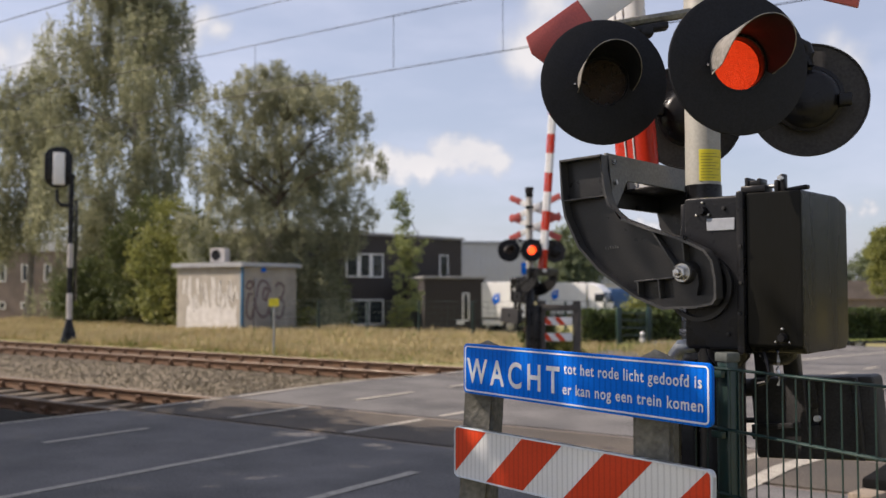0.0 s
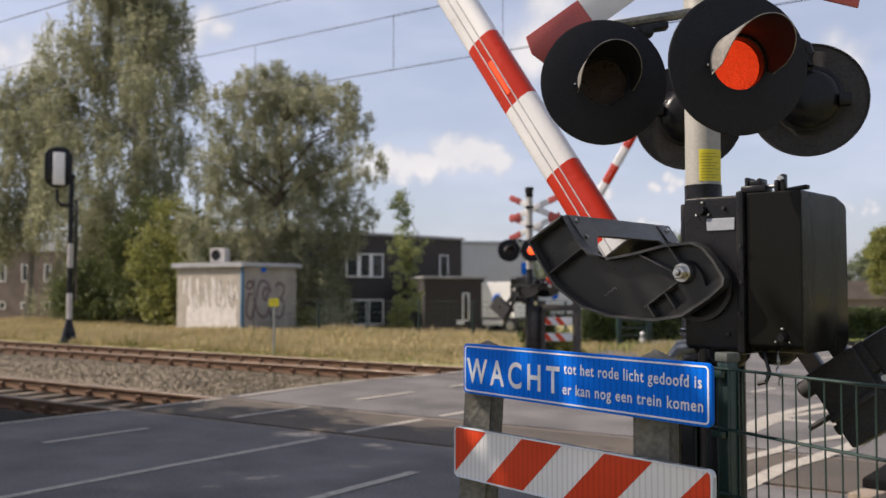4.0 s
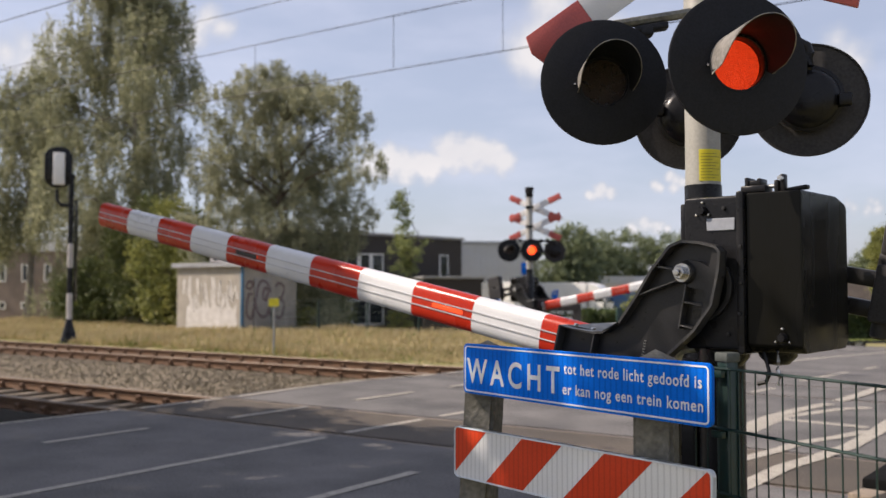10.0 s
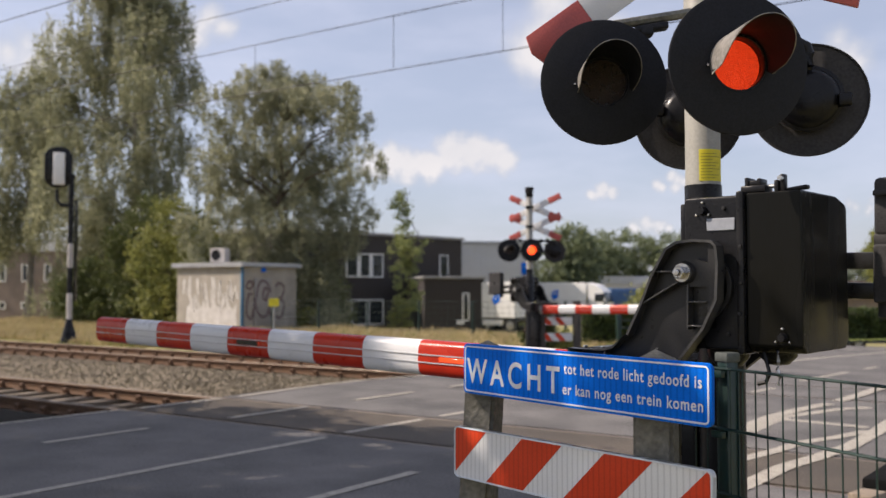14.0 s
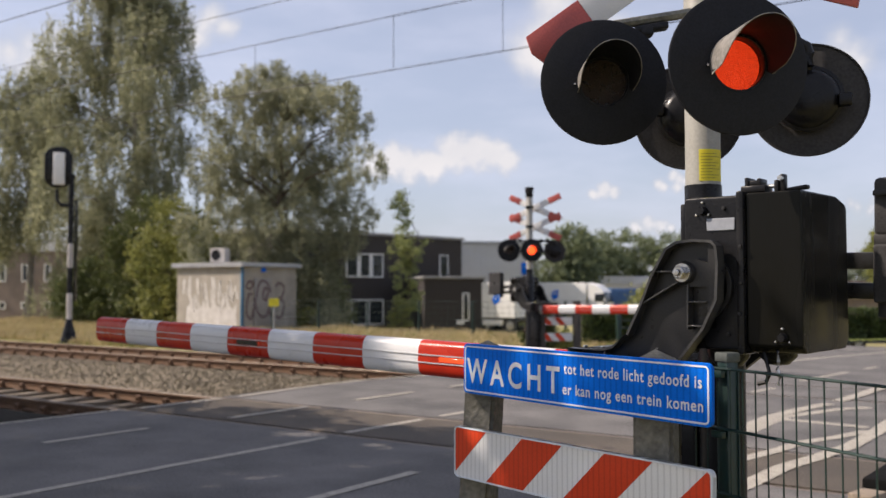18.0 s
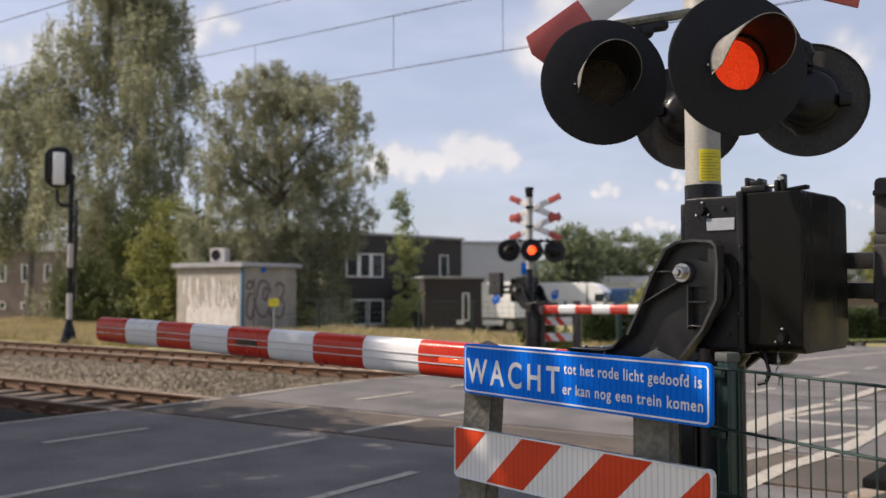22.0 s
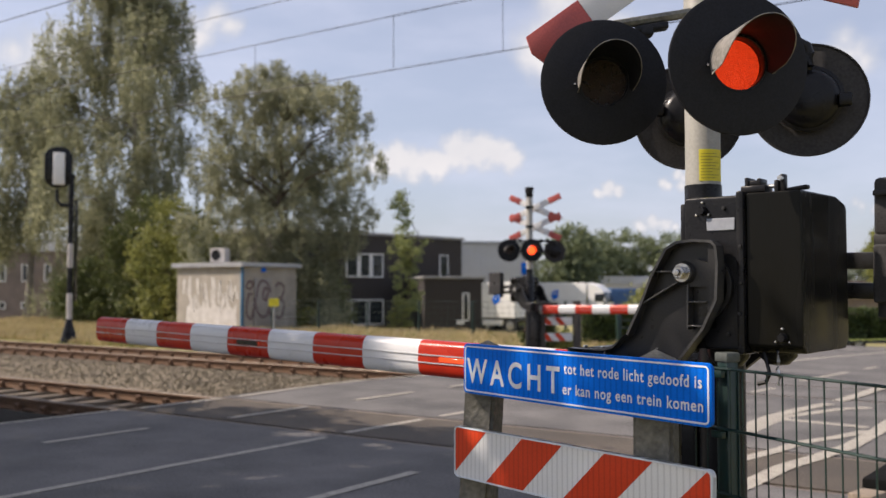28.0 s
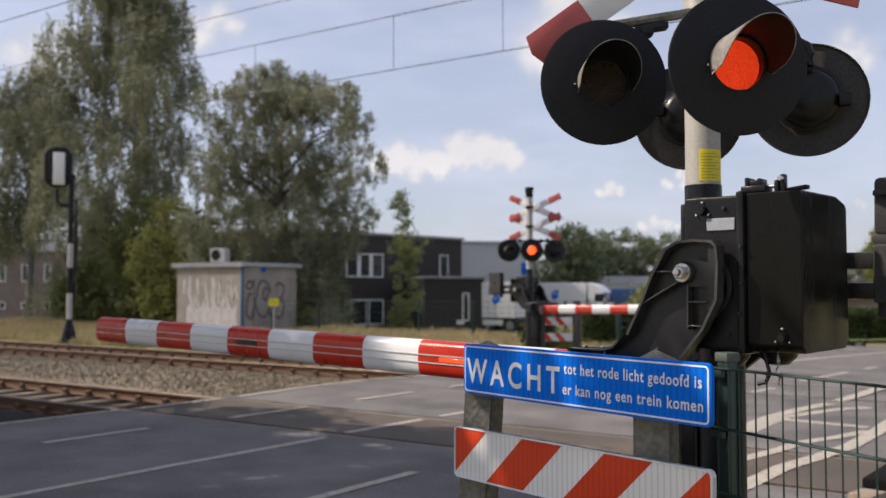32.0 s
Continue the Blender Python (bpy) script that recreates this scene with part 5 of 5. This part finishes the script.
def make_buildings():
    # dark brick office, two storeys: its front runs from the trees to the hall
    m = pose(-8.6, 56.4, -1.40, 0, 0, 45)
    th = thing("office_building", "dark brick two-storey office with flat roof and white windows", "building", m)
    part("wall", box(16.6, 10, 6.45, pose(5.8, 5.0, 3.22)), DARK_BRICK, th, "dark brick wall")
    part("roof", box(16.9, 10.3, 0.20, pose(5.8, 5.0, 6.55), 0.03), COPING, th, "flat roof with pale metal edge")
    for x, z, w, h, n in ((4.82, 4.45, 3.1, 1.5, 3), (5.06, 1.35, 2.7, 1.6, 2), (12.2, 4.5, 0.8, 1.6, 1), (-1.6, 4.45, 2.6, 1.5, 2), (-1.6, 1.35, 2.6, 1.6, 2)):
        window(th, x, z, w, h, n, post=0.30)
    part("roof_box", box(0.8, 0.8, 0.5, pose(1.0, 3, 6.9), 0.03), GALV, th)
    # lower annex
    an = thing("office_annex", "low dark annex with pale roof edge", "building", pose(-1.3, 57.0, -1.40, 0, 0, 12))
    part("wall", box(3.9, 6, 3.55, pose(2.08, 3.0, 1.77)), DARK_BRICK, an)
    part("roof", box(4.15, 6.3, 0.16, pose(2.08, 3.0, 3.62), 0.03), COPING, an)
    window(an, 2.8, 1.75, 0.36, 1.7, 1)
    part("wall_sign", box(0.5, 0.04, 0.28, pose(2.45, -0.03, 0.78), 0.01), FRAME, an, "small white sign")
    # pale hall behind
    hall = thing("industrial_hall", "pale grey flat-roofed industrial hall", "building", pose(1.6, 76, -1.4, 0, 0, 6))
    part("wall", box(6.6, 12, 6.75, pose(2.8, 6, 3.37)), HALL, hall, "pale ribbed cladding")
    part("roof", box(6.9, 12.3, 0.25, pose(2.8, 6, 6.8), 0.04), ROOF, hall)
    for k in range(13):
        part("cladding_rib", box(0.05, 0.06, 6.6, pose(-0.4 + k * 0.5, -0.02, 3.3)), HALL, hall)
    part("wall_sign", box(0.9, 0.05, 1.0, pose(5.5, -0.05, 4.6), 0.01), BLUE, hall, "small blue plain sign")
    # brown building at the other end, seen between the birches
    lb = thing("brown_building", "low brown brick building behind the birches", "building", pose(-37, 66, -1.3, 0, 0, -6))
    part("wall", box(18, 8, 5.5, pose(2, 4, 2.75)), BROWN_BRICK, lb)
    part("roof", box(18.3, 8.3, 0.85, pose(2, 4, 5.92), 0.05), EDGE, lb, "pale flat roof edge")
    for k in range(8):
        window(lb, -1.6 + k * 1.7, 1.6, 0.42, 0.45, 1)
        window(lb, -1.6 + k * 1.7, 3.95, 0.42, 1.2, 1)
    # low sheds behind the lorries
    for x, y, w, h, c, lab in ((20.0, 100, 9, 3.3, HALL, "low grey shed with shallow pitched roof"), (26.0, 98, 7, 3.0, BROWN_BRICK, "low brown shed with shallow pitched roof")):
        s = thing("storage_shed", lab, "shed", pose(x, y, -1.3, 0, 0, 4), group="sheds")
        part("wall", box(w, 6, h, pose(0, 3, h / 2)), c, s)
        part("roof", prism([(-w / 2 - 0.3, h), (w / 2 + 0.3, h), (w / 2 - 0.5, h + 0.9), (-w / 2 + 0.5, h + 0.9)], 6.4, pose(0, -0.2, 0)), ROOF, s)
    barn = thing("barn", "long low barn with a brown tiled pitched roof", "barn", pose(32, 66, -1.1, 0, 0, -14))
    part("wall", box(12, 7, 1.9, pose(0, 3.5, 0.95)), BROWN_BRICK, barn)
    part("roof", prism([(-6.4, 1.85), (6.4, 1.85), (4.6, 3.2), (-4.6, 3.2)], 7.6, pose(0, -0.3, 0)), ROOF_TILE, barn)


COPING = mat("dull_metal_coping", (0.30, 0.30, 0.30), 0.6, vary=0.15, scale=2, bump=0.05)
BROWN_BRICK = mat("brown_brick", (0.24, 0.19, 0.16), 0.85, vary=0.2, scale=1.2, grain=14, bump=0.3)
ROOF_TILE = mat("brown_roof_tile", (0.17, 0.14, 0.13), 0.8, vary=0.2, scale=2, grain=16, bump=0.3)


def wheel(parent, x, y, z, r, w=0.28):
    t = part("wheel", lathe([(r * 0.6, -w / 2), (r * 0.95, -w / 2), (r, -w * 0.3), (r, w * 0.3), (r * 0.95, w / 2), (r * 0.6, w / 2), (r * 0.6, -w / 2)], 20, pose(x, y, z, 90, 0, 0)), TYRE, parent)
    part("rim", lathe([(0, 0.02), (r * 0.3, 0.04), (r * 0.6, -0.02), (0, -0.06)], 16, pose(x, y - w * 0.3, z, 90, 0, 0)), GALV, t)


def make_lorries():
    for x, y, rz, l, cab in ((3.75, 58.5, -27, 2.9, False), (10.9, 80.0, -27, 4.4, True)):
        th = thing("lorry", "white box lorry with a plain blue mark on its side", "lorry", pose(x, y, -1.32 if y < 70 else -1.2, 0, 0, rz), group="lorries")
        part("cargo_box", box(l, 2.4, 2.25, pose(0, 0, 2.12), 0.05), TRUCK, th, "white cargo box")
        part("chassis", box(l, 1.9, 0.28, pose(0, 0, 0.82), 0.03), BLACK, th)
        part("side_guard", box(l * 0.5, 0.05, 0.4, pose(-0.1, -1.15, 0.7), 0.02), FRAME, th)
        mx, q = (-l * 0.15, 1.1) if cab else (l * 0.05, 0.85)
        part("blue_mark", prism([(mx - 0.3 * q, 2.1), (mx - 0.1 * q, 2.15 - 0.4 * q), (mx + 0.3 * q, 2.15 - 0.2 * q), (mx + 0.32 * q, 2.15 + 0.45 * q), (mx - 0.1 * q, 2.15 + 0.35 * q)], 0.02, pose(0, -1.225, 0)), BLUE, th, "plain blue mark")
        part("mark_gap", prism([(mx - 0.02 * q, 2.15 - 0.15 * q), (mx + 0.22 * q, 2.15 + 0.3 * q), (mx + 0.02 * q, 2.15 + 0.2 * q)], 0.02, pose(0, -1.229, 0)), TRUCK, th)
        for wx in (-l * 0.36, -l * 0.2, l * 0.36):
            wheel(th, wx, -1.0, 0.5, 0.5)
            wheel(th, wx, 1.0, 0.5, 0.5)
        if cab:
            prof = [(l / 2 + 0.15, 0.5), (l / 2 + 1.7, 0.5), (l / 2 + 1.75, 1.5), (l / 2 + 1.5, 2.5), (l / 2 + 0.9, 3.0), (l / 2 + 0.15, 3.2)]
            c = part("cab", prism(prof, 2.3, pose(0, -1.15, 0), 0.05), TRUCK, th, "white driver cab")
            part("side_window", box(0.8, 0.04, 0.7, pose(l / 2 + 1.15, -1.16, 1.95), 0.02), GLASS, c)
            part("windscreen", box(0.05, 2.0, 0.9, pose(l / 2 + 1.64, 0, 1.98, 0, -14, 0), 0.02), GLASS, c)
            part("mirror", box(0.12, 0.2, 0.45, pose(l / 2 + 1.6, -1.35, 2.1), 0.03), BLACK, c)
            wheel(th, l / 2 + 1.0, -1.0, 0.5, 0.5)
            wheel(th, l / 2 + 1.0, 1.0, 0.5, 0.5)
    cont = thing("container", "blue ribbed steel container", "container", pose(16.4, 82, -0.9, 0, 0, 8))
    part("body", box(2.4, 4, 2.4, pose(0, 2, 1.25), 0.03), BLUE_DULL, cont)
    for k in range(9):
        part("corrugation", box(0.12, 0.06, 2.1, pose(-1.0 + k * 0.25, -0.02, 1.25), 0.01, 1), BLUE_DULL, cont)
    part("end_post", box(0.14, 0.1, 2.4, pose(-1.15, -0.03, 1.25), 0.01), BLUE_DULL, cont)
    # parked cars by the far hedge
    for x, y, rz, c, lab in ((20.6, 42.5, -8, CAR_BLUE, "dark blue parked car"), (25.2, 43.5, -8, TRUCK, "pale parked car"), (29.6, 44.4, -8, CAR_BLUE, "dark parked car")):
        car = thing("parked_car", lab + " behind the hedge", "car", pose(x, y, ground_z(x, y), 0, 0, rz), group="parked cars")
        body = [(-2.1, 0.3), (2.05, 0.3), (2.1, 0.75), (1.2, 0.92), (0.6, 1.38), (-1.0, 1.42), (-1.75, 0.98), (-2.1, 0.9)]
        part("body", prism(body, 1.7, pose(0, -0.85, 0), 0.06), c, car)
        part("side_window", prism([(-1.5, 0.98), (1.0, 0.95), (0.5, 1.32), (-0.95, 1.35)], 0.02, pose(0, -0.87, 0)), GLASS, car)
        for wx in (-1.3, 1.3):
            wheel(car, wx, -0.75, 0.32, 0.32, 0.2)
            wheel(car, wx, 0.75, 0.32, 0.32, 0.2)


BLUE_DULL = mat("faded_blue_steel", (0.05, 0.13, 0.30), 0.55, vary=0.2, scale=2, bump=0.1)
CAR_BLUE = mat("dark_blue_car_paint", (0.03, 0.045, 0.08), 0.25, vary=0.1, bump=0.0, coat=0.6)


def hedge(name, label, p, q, h, w, seed, n):
    rng = np.random.default_rng(seed)
    p, q = Vector(p), Vector(q)
    L = (q - p).length
    th = thing(name, label, "hedge", Matrix.Translation((*p, ground_z(*p))) @ pose(0, 0, 0, 0, 0, math.degrees(math.atan2(q.y - p.y, q.x - p.x))))
    part("inner_wood", box(L, w * 0.8, h * 0.9, pose(L / 2, 0, h * 0.45), 0.05), TWIG, th, "dark inner twigs")
    face = rng.choice(3, n, p=(0.5, 0.35, 0.15))
    c = np.c_[rng.uniform(0, L, n), np.where(face == 0, -w / 2, np.where(face == 1, rng.uniform(-w / 2, w / 2, n), w / 2)), np.where(face == 1, h, rng.uniform(0, h, n))]
    c += rng.normal(0, 0.035, c.shape)
    part("leaves", quad_mesh("leaves", *leaf_cloud(rng, c, 0.085, 0.1, 1.3), HEDGE), None, th)


TWIG = mat("dark_twigs", (0.03, 0.035, 0.015), 0.95, vary=0.3, scale=8, grain=60, bump=0.8)


def mesh_run(label, p, q, h, n_post, gauge=0.2):
    """A far wire-mesh fence: posts, top rail and wires."""
    p, q = Vector(p), Vector(q)
    th = thing("wire_fence", label, "fence", Matrix.Translation((*p, ground_z(*p))) @ pose(0, 0, 0, 0, 0, math.degrees(math.atan2(q.y - p.y, q.x - p.x))), group="far fences")
    L = (q - p).length
    for k in range(n_post + 1):
        x = L * k / n_post
        w = p.lerp(q, k / n_post)
        dz = ground_z(*w) - ground_z(*p)
        part("post", rod((x, 0, dz - 0.1), (x, 0, h), 0.04, seg=8), GREEN, th)
    wires = bmesh.new()
    for k in range(int(h / gauge)):
        part("wire", rod((0, 0, h - k * gauge), (L, 0, h - k * gauge), 0.006, seg=4), GREEN, th)
    for k in range(int(L / 0.25)):
        rod((k * 0.25, 0, 0.05), (k * 0.25, 0, h), 0.005, seg=3, bm=wires)
    tagged(part("mesh_wires", wires, GREEN, th), kind="stuff")


def make_far_guard():
    """Guard boards between two old posts beside the far signal."""
    m = pose(2.027, 18.6, 0, 0, 0, -5)
    for x in (0.0, 0.72):
        solo("old_post", box(0.16, 0.14, 1.40, pose(0, 0, 0.70), 0.02), WOOD, "old dark wooden post with striped boards", "post", m @ pose(x, 0.09, -0.16), group="far posts")
    for z in (0.42, 0.745):
        b = thing("guard_board", "short red and white striped board between old posts", "barrier board", m @ pose(0.08, -0.02, z), group="guard boards")
        part("plate", box(0.55, 0.02, 0.165, pose(0.265, 0, 0.08), 0.004), WHITE, b)
        for x in (0.03, 0.29):
            pts = clip([(x, 0), (x + 0.12, 0), (x - 0.01, 0.16), (x - 0.13, 0.16)], -0.01, 0.51, 0.004, 0.156)
            if len(pts) > 2:
                part("red_stripe", prism(pts, 0.004, pose(0, -0.014, 0)), ORANGE, b)
    solo("top_rail", box(0.72, 0.04, 0.13, pose(0.36, 0.0, 1.10), 0.01), WOOD, "grey weathered rail between the old posts", "rail", m @ pose(0, 0.0, 0))
    gate = thing("steel_gate", "green bar gate with two posts beside the hedge", "gate", pose(4.75, 24.5, ground_z(4.75, 24.5), 0, 0, 8))
    for x in (0.0, 0.85):
        part("gate_post", box(0.12, 0.12, 1.15, pose(x, 0, 0.57), 0.01), GREEN, gate)
    for k in range(5):
        part("bar", rod((0, 0, 0.2 + 0.2 * k), (0.85, 0, 0.2 + 0.2 * k), 0.018, seg=6), GREEN, gate)
    bol = thing("bollard", "small white plastic marker bollard in the verge", "bollard", stand(5.45, 24.8))
    part("body", lathe([(0, 0), (0.07, 0), (0.065, 0.40), (0.05, 0.47), (0, 0.5)], 14), FRAME, bol)
    part("band", lathe([(0.0705, 0.30), (0.0705, 0.36), (0.06, 0.36), (0.06, 0.30)], 14), GALV, bol)


def make_edge_things():
    """A low black slab for the dark patch and a loose timber beside the track, next to the fence."""
    rub = box(1.5, 0.42, 0.13, pose(0, 0, 0.065), 0.02)
    solo("rubber_panel", rub, SLAB_BLACK, "low black slab lying beside the track", "crossing panel", pose(3.63, 7.0, 0.002, 0, 0, 51.4))
    solo("timber", box(0.24, 0.17, 0.08, pose(0, 0, 0.04), 0.012), TIMBER, "pale weathered timber offcut beside the black slab", "timber", pose(2.93, 6.31, 0.002, 0, 0, 41))


SLAB_BLACK = mat("slab_black", (0.009, 0.009, 0.009), 0.9, vary=0.3, scale=8, bump=0.3, spec=0.08)
TIMBER = mat("pale_timber", (0.27, 0.215, 0.16), 0.85, vary=0.2, scale=6, grain=40, bump=0.4)
make_buildings()
make_lorries()
make_edge_things()
hedge("hedge", "clipped dark green hedge along the far road", (4.0, 26.8), (30, 33.2), 0.95, 0.7, 51, 26000)
mesh_run("green wire mesh fence before the dark office", (-6.5, 34.5), (2.9, 30.5), 1.25, 5)
mesh_run("green wire mesh fence beside the far signal", (2.9, 30.5), (6.0, 26.5), 1.3, 3)
make_far_guard()
verge = bmesh.new()
bmesh.ops.create_grid(verge, x_segments=20, y_segments=2, size=1, matrix=pose(20, 30.6, -0.09, 0, 0, 13.6) @ Matrix.Diagonal((16, 0.95, 1, 1)))
solo("verge", verge, VERGE, "mown green verge between the far road and the hedge", "verge", kind="structure")


# ---- clouds: soft white banks far behind everything, drifting slowly ----
def cloud_mat(name, puffs, soft, grain, seed):
    """A bank of round puffs with a ragged edge, in metres across the sheet."""
    m = bpy.data.materials.new(name)
    m.use_nodes = True
    n, l = m.node_tree.nodes, m.node_tree.links
    n.remove(n["Principled BSDF"])
    co = n.new("ShaderNodeTexCoord")

    def maths(kind, a, b=0.0, c=0.0):
        node = n.new("ShaderNodeMath")
        node.operation = kind
        for slot, value in zip(node.inputs, (a, b, c)):
            if isinstance(value, (int, float)):
                slot.default_value = value
            else:
                l.new(value, slot)
        return node.outputs[0]

    noises = []
    for k, (size, detail) in enumerate(((grain, 6), (grain * 4.5, 4))):
        mp = n.new("ShaderNodeMapping")
        mp.inputs["Location"].default_value = (seed * 3.7, k * 5.1, seed * 1.3)
        nz = n.new("ShaderNodeTexNoise")
        nz.inputs["Scale"].default_value, nz.inputs["Detail"].default_value, nz.inputs["Roughness"].default_value = 1.0 / size, detail, 0.55
        l.new(co.outputs["Object"], mp.inputs[0]), l.new(mp.outputs[0], nz.inputs["Vector"])
        noises.append(nz.outputs[0])
    field = None
    for x, z, r in puffs:
        away = n.new("ShaderNodeVectorMath")
        away.operation = "DISTANCE"
        away.inputs[1].default_value = (x, 0, z)
        l.new(co.outputs["Object"], away.inputs[0])
        one = maths("MULTIPLY_ADD", away.outputs["Value"], -1.0 / r, 1.0)
        field = one if field is None else maths("SMOOTH_MAX", field, one, 0.45)
    ragged = maths("ADD", maths("MULTIPLY_ADD", noises[0], 1.25, -0.58), maths("MULTIPLY_ADD", noises[1], 0.5, -0.25))
    mr = n.new("ShaderNodeMapRange")
    mr.interpolation_type = "SMOOTHSTEP"
    mr.inputs["From Min"].default_value, mr.inputs["From Max"].default_value = 0.0, soft
    l.new(maths("ADD", field, ragged), mr.inputs["Value"])
    # the sheet glows by itself; grey to white paints in the cloud's shading
    em = n.new("ShaderNodeEmission")
    mixc = n.new("ShaderNodeMix")
    mixc.data_type = "RGBA"
    mixc.inputs["A"].default_value, mixc.inputs["B"].default_value = (0.56, 0.60, 0.66, 1), (0.84, 0.83, 0.82, 1)
    l.new(maths("MULTIPLY", mr.outputs[0], maths("MULTIPLY_ADD", noises[1], 1.3, 0.15)), mixc.inputs["Factor"]), l.new(mixc.outputs["Result"], em.inputs[0])
    em.inputs[1].default_value = 0.82
    tr = n.new("ShaderNodeBsdfTransparent")
    sh = n.new("ShaderNodeMixShader")
    l.new(mr.outputs[0], sh.inputs[0]), l.new(tr.outputs[0], sh.inputs[1]), l.new(em.outputs[0], sh.inputs[2])
    l.new(sh.outputs[0], n["Material Output"].inputs["Surface"])
    return m


CLOUDS = []


def cloud(x, z, w, h, soft, seed, puffs=(), dist=2400):
    rng = random.Random(seed)
    if not puffs:
        puffs = [(w * 0.30 * math.cos(a) * f, h * 0.26 * math.sin(a) * f, h * rng.uniform(0.22, 0.34)) for a, f in ((rng.uniform(0, math.tau), rng.uniform(0.2, 1.0)) for k in range(7))]
    b = bmesh.new()
    bmesh.ops.create_grid(b, x_segments=6, y_segments=4, size=0.5, matrix=Matrix.Diagonal((w * 1.5, h * 1.7, 1, 1)))
    bmesh.ops.transform(b, matrix=pose(0, 0, 0, 90, 0, 0), verts=b.verts[:])
    ob = solo("cloud", b, cloud_mat("cloud_%d" % seed, puffs, soft, h * 0.33, seed), "white fair-weather cloud low in the blue sky", "cloud", pose(x, dist, z), group="clouds", smooth=False)
    CLOUDS.append(ob)


cloud(-15, 352, 430, 150, 0.70, 1, [(-150, -14, 62), (-190, -28, 46), (-95, -22, 60), (-40, -18, 58), (20, 10, 70), (75, 16, 72), (120, 4, 62), (165, -14, 48)])
cloud(405, 258, 110, 60, 0.85, 2, [(0, 2, 30), (-28, -8, 20), (30, -5, 24), (10, 10, 22)])
cloud(590, 280, 150, 80, 0.95, 3)
cloud(525, 168, 140, 60, 0.85, 4, [(-35, -4, 26), (0, 4, 30), (34, -6, 26), (60, -10, 18)])
cloud(300, 690, 420, 330, 1.0, 5)
cloud(1050, 650, 700, 220, 1.3, 6)
cloud(-650, 690, 260, 190, 1.1, 7)
cloud(1120, 210, 240, 90, 1.3, 8)
cloud(-1080, 640, 380, 320, 1.2, 9)


def sun_cloud():
    """A thin cloud bank added out of view on the sun's side; its soft shade reaches the trees as it drifts."""
    rng = random.Random(8)
    b = bmesh.new()
    for k in range(12):
        # rows start beyond the track, so the unseen bank shades the trees only
        x, y = rng.uniform(-60, 10), 30 + 16 * k
        m = pose(x, y, rng.uniform(-6, 6)) @ Matrix.Diagonal((rng.uniform(70, 100), rng.uniform(28, 40), rng.uniform(10, 16), 1))
        bmesh.ops.create_icosphere(b, subdivisions=3, radius=1.0, matrix=m)
    for p in b.verts:
        p.co += Vector((8, 8, 3)) * noise.noise(p.co * 0.04)
    return solo("cloud", b, THIN_CLOUD, "thin white cloud bank added out of view to shade the trees", "cloud", Matrix.Translation(sun_way * 700), group="clouds")


THIN_CLOUD = bpy.data.materials.new("thin_cloud")
THIN_CLOUD.use_nodes = True
THIN_CLOUD.node_tree.nodes["Principled BSDF"].inputs["Base Color"].default_value = (0.85, 0.86, 0.88, 1)
THIN_CLOUD.node_tree.nodes["Principled BSDF"].inputs["Alpha"].default_value = 0.22
SUN_CLOUD = sun_cloud()


def motions():
    """The booms come down; the lamps flash in turn as added leaves bare and hide the lit lenses."""
    rows = [(0.0, 85.2), (0.5, 84.6), (1.0, 82.0), (1.5, 77.9), (2.0, 73.4), (2.5, 68.9), (3.0, 64.3), (3.5, 59.9), (4.2, 54.0), (4.85, 48.6), (5.5, 43.3), (6.0, 39.6), (6.5, 36.1),
            (7.0, 32.4), (7.5, 28.6), (8.0, 25.0), (8.5, 21.4), (9.0, 17.7), (9.5, 14.2), (10.0, 10.8), (10.5, 7.4), (11.0, 4.1), (11.5, 1.2), (11.7, 0.7), (12.0, 0.6), (12.5, 1.1), (13.0, 0.8), (14.0, 0.9), (32.0, 0.9)]
    for arm, lag in ((NEAR_ARM, 0.0), (FAR_ARM, 1.7)):
        walk(arm, [(t, pose(0, 0, 1.535, 0, -a + lag * ramp(3, 6, t) * ramp(11, 8, t), 0)) for t, a in rows])
    for ob in CLOUDS:
        p = ob.matrix_basis.translation
        walk(ob, [(0.0, pose(*p)), (32.0, pose(p.x + 38, p.y, p.z + 9))])
    p = sun_way * 700
    walk(SUN_CLOUD, [(t, pose(p.x - 5 + 15.0 * (t - 32.0), p.y + 20, p.z)) for t in (0.0, 16.0, 32.0)])
    # lamp 0 is lit from r to l, lamp 1 from l to r
    turns = []
    for k in range(-14, 38):
        a = 8.22 + 0.6642 * k
        turns += [(a - 0.05, 0), (a + 0.335, 1)]
    turns = [x for x in turns if 0.02 < x[0] < 31.9]
    for pair in (NEAR_SHUTTERS, FAR_SHUTTERS):
        for which, leaf in ((1, pair[0]), (0, pair[1])):
            shut = leaf.matrix_basis.copy()
            drawn = shut @ pose(0, -0.03, 0)
            now = [(0.0, drawn if which == 1 else shut)]
            for t, lit in turns:
                now += [(t, now[-1][1]), (t + 0.1, drawn if which == lit else shut)]
            now.append((32.0, now[-1][1]))
            walk(leaf, now)
    for leaves in (NEAR_LEAVES, FAR_LEAVES):
        for which in (0, 1):
            for leaf in leaves[which]:
                side = -1 if min(v.co.x for v in leaf.data.vertices) < -0.01 else 1
                shut, drawn = pose(0, 0, 0), pose(side * 0.094, 0, 0)
                state = 1
                now = [(0.0, drawn if which == state else shut)]
                for t, lit in turns:
                    now += [(t, now[-1][1]), (t + 0.1, drawn if which == lit else shut)]
                now.append((32.0, now[-1][1]))
                walk(leaf, now)


motions()
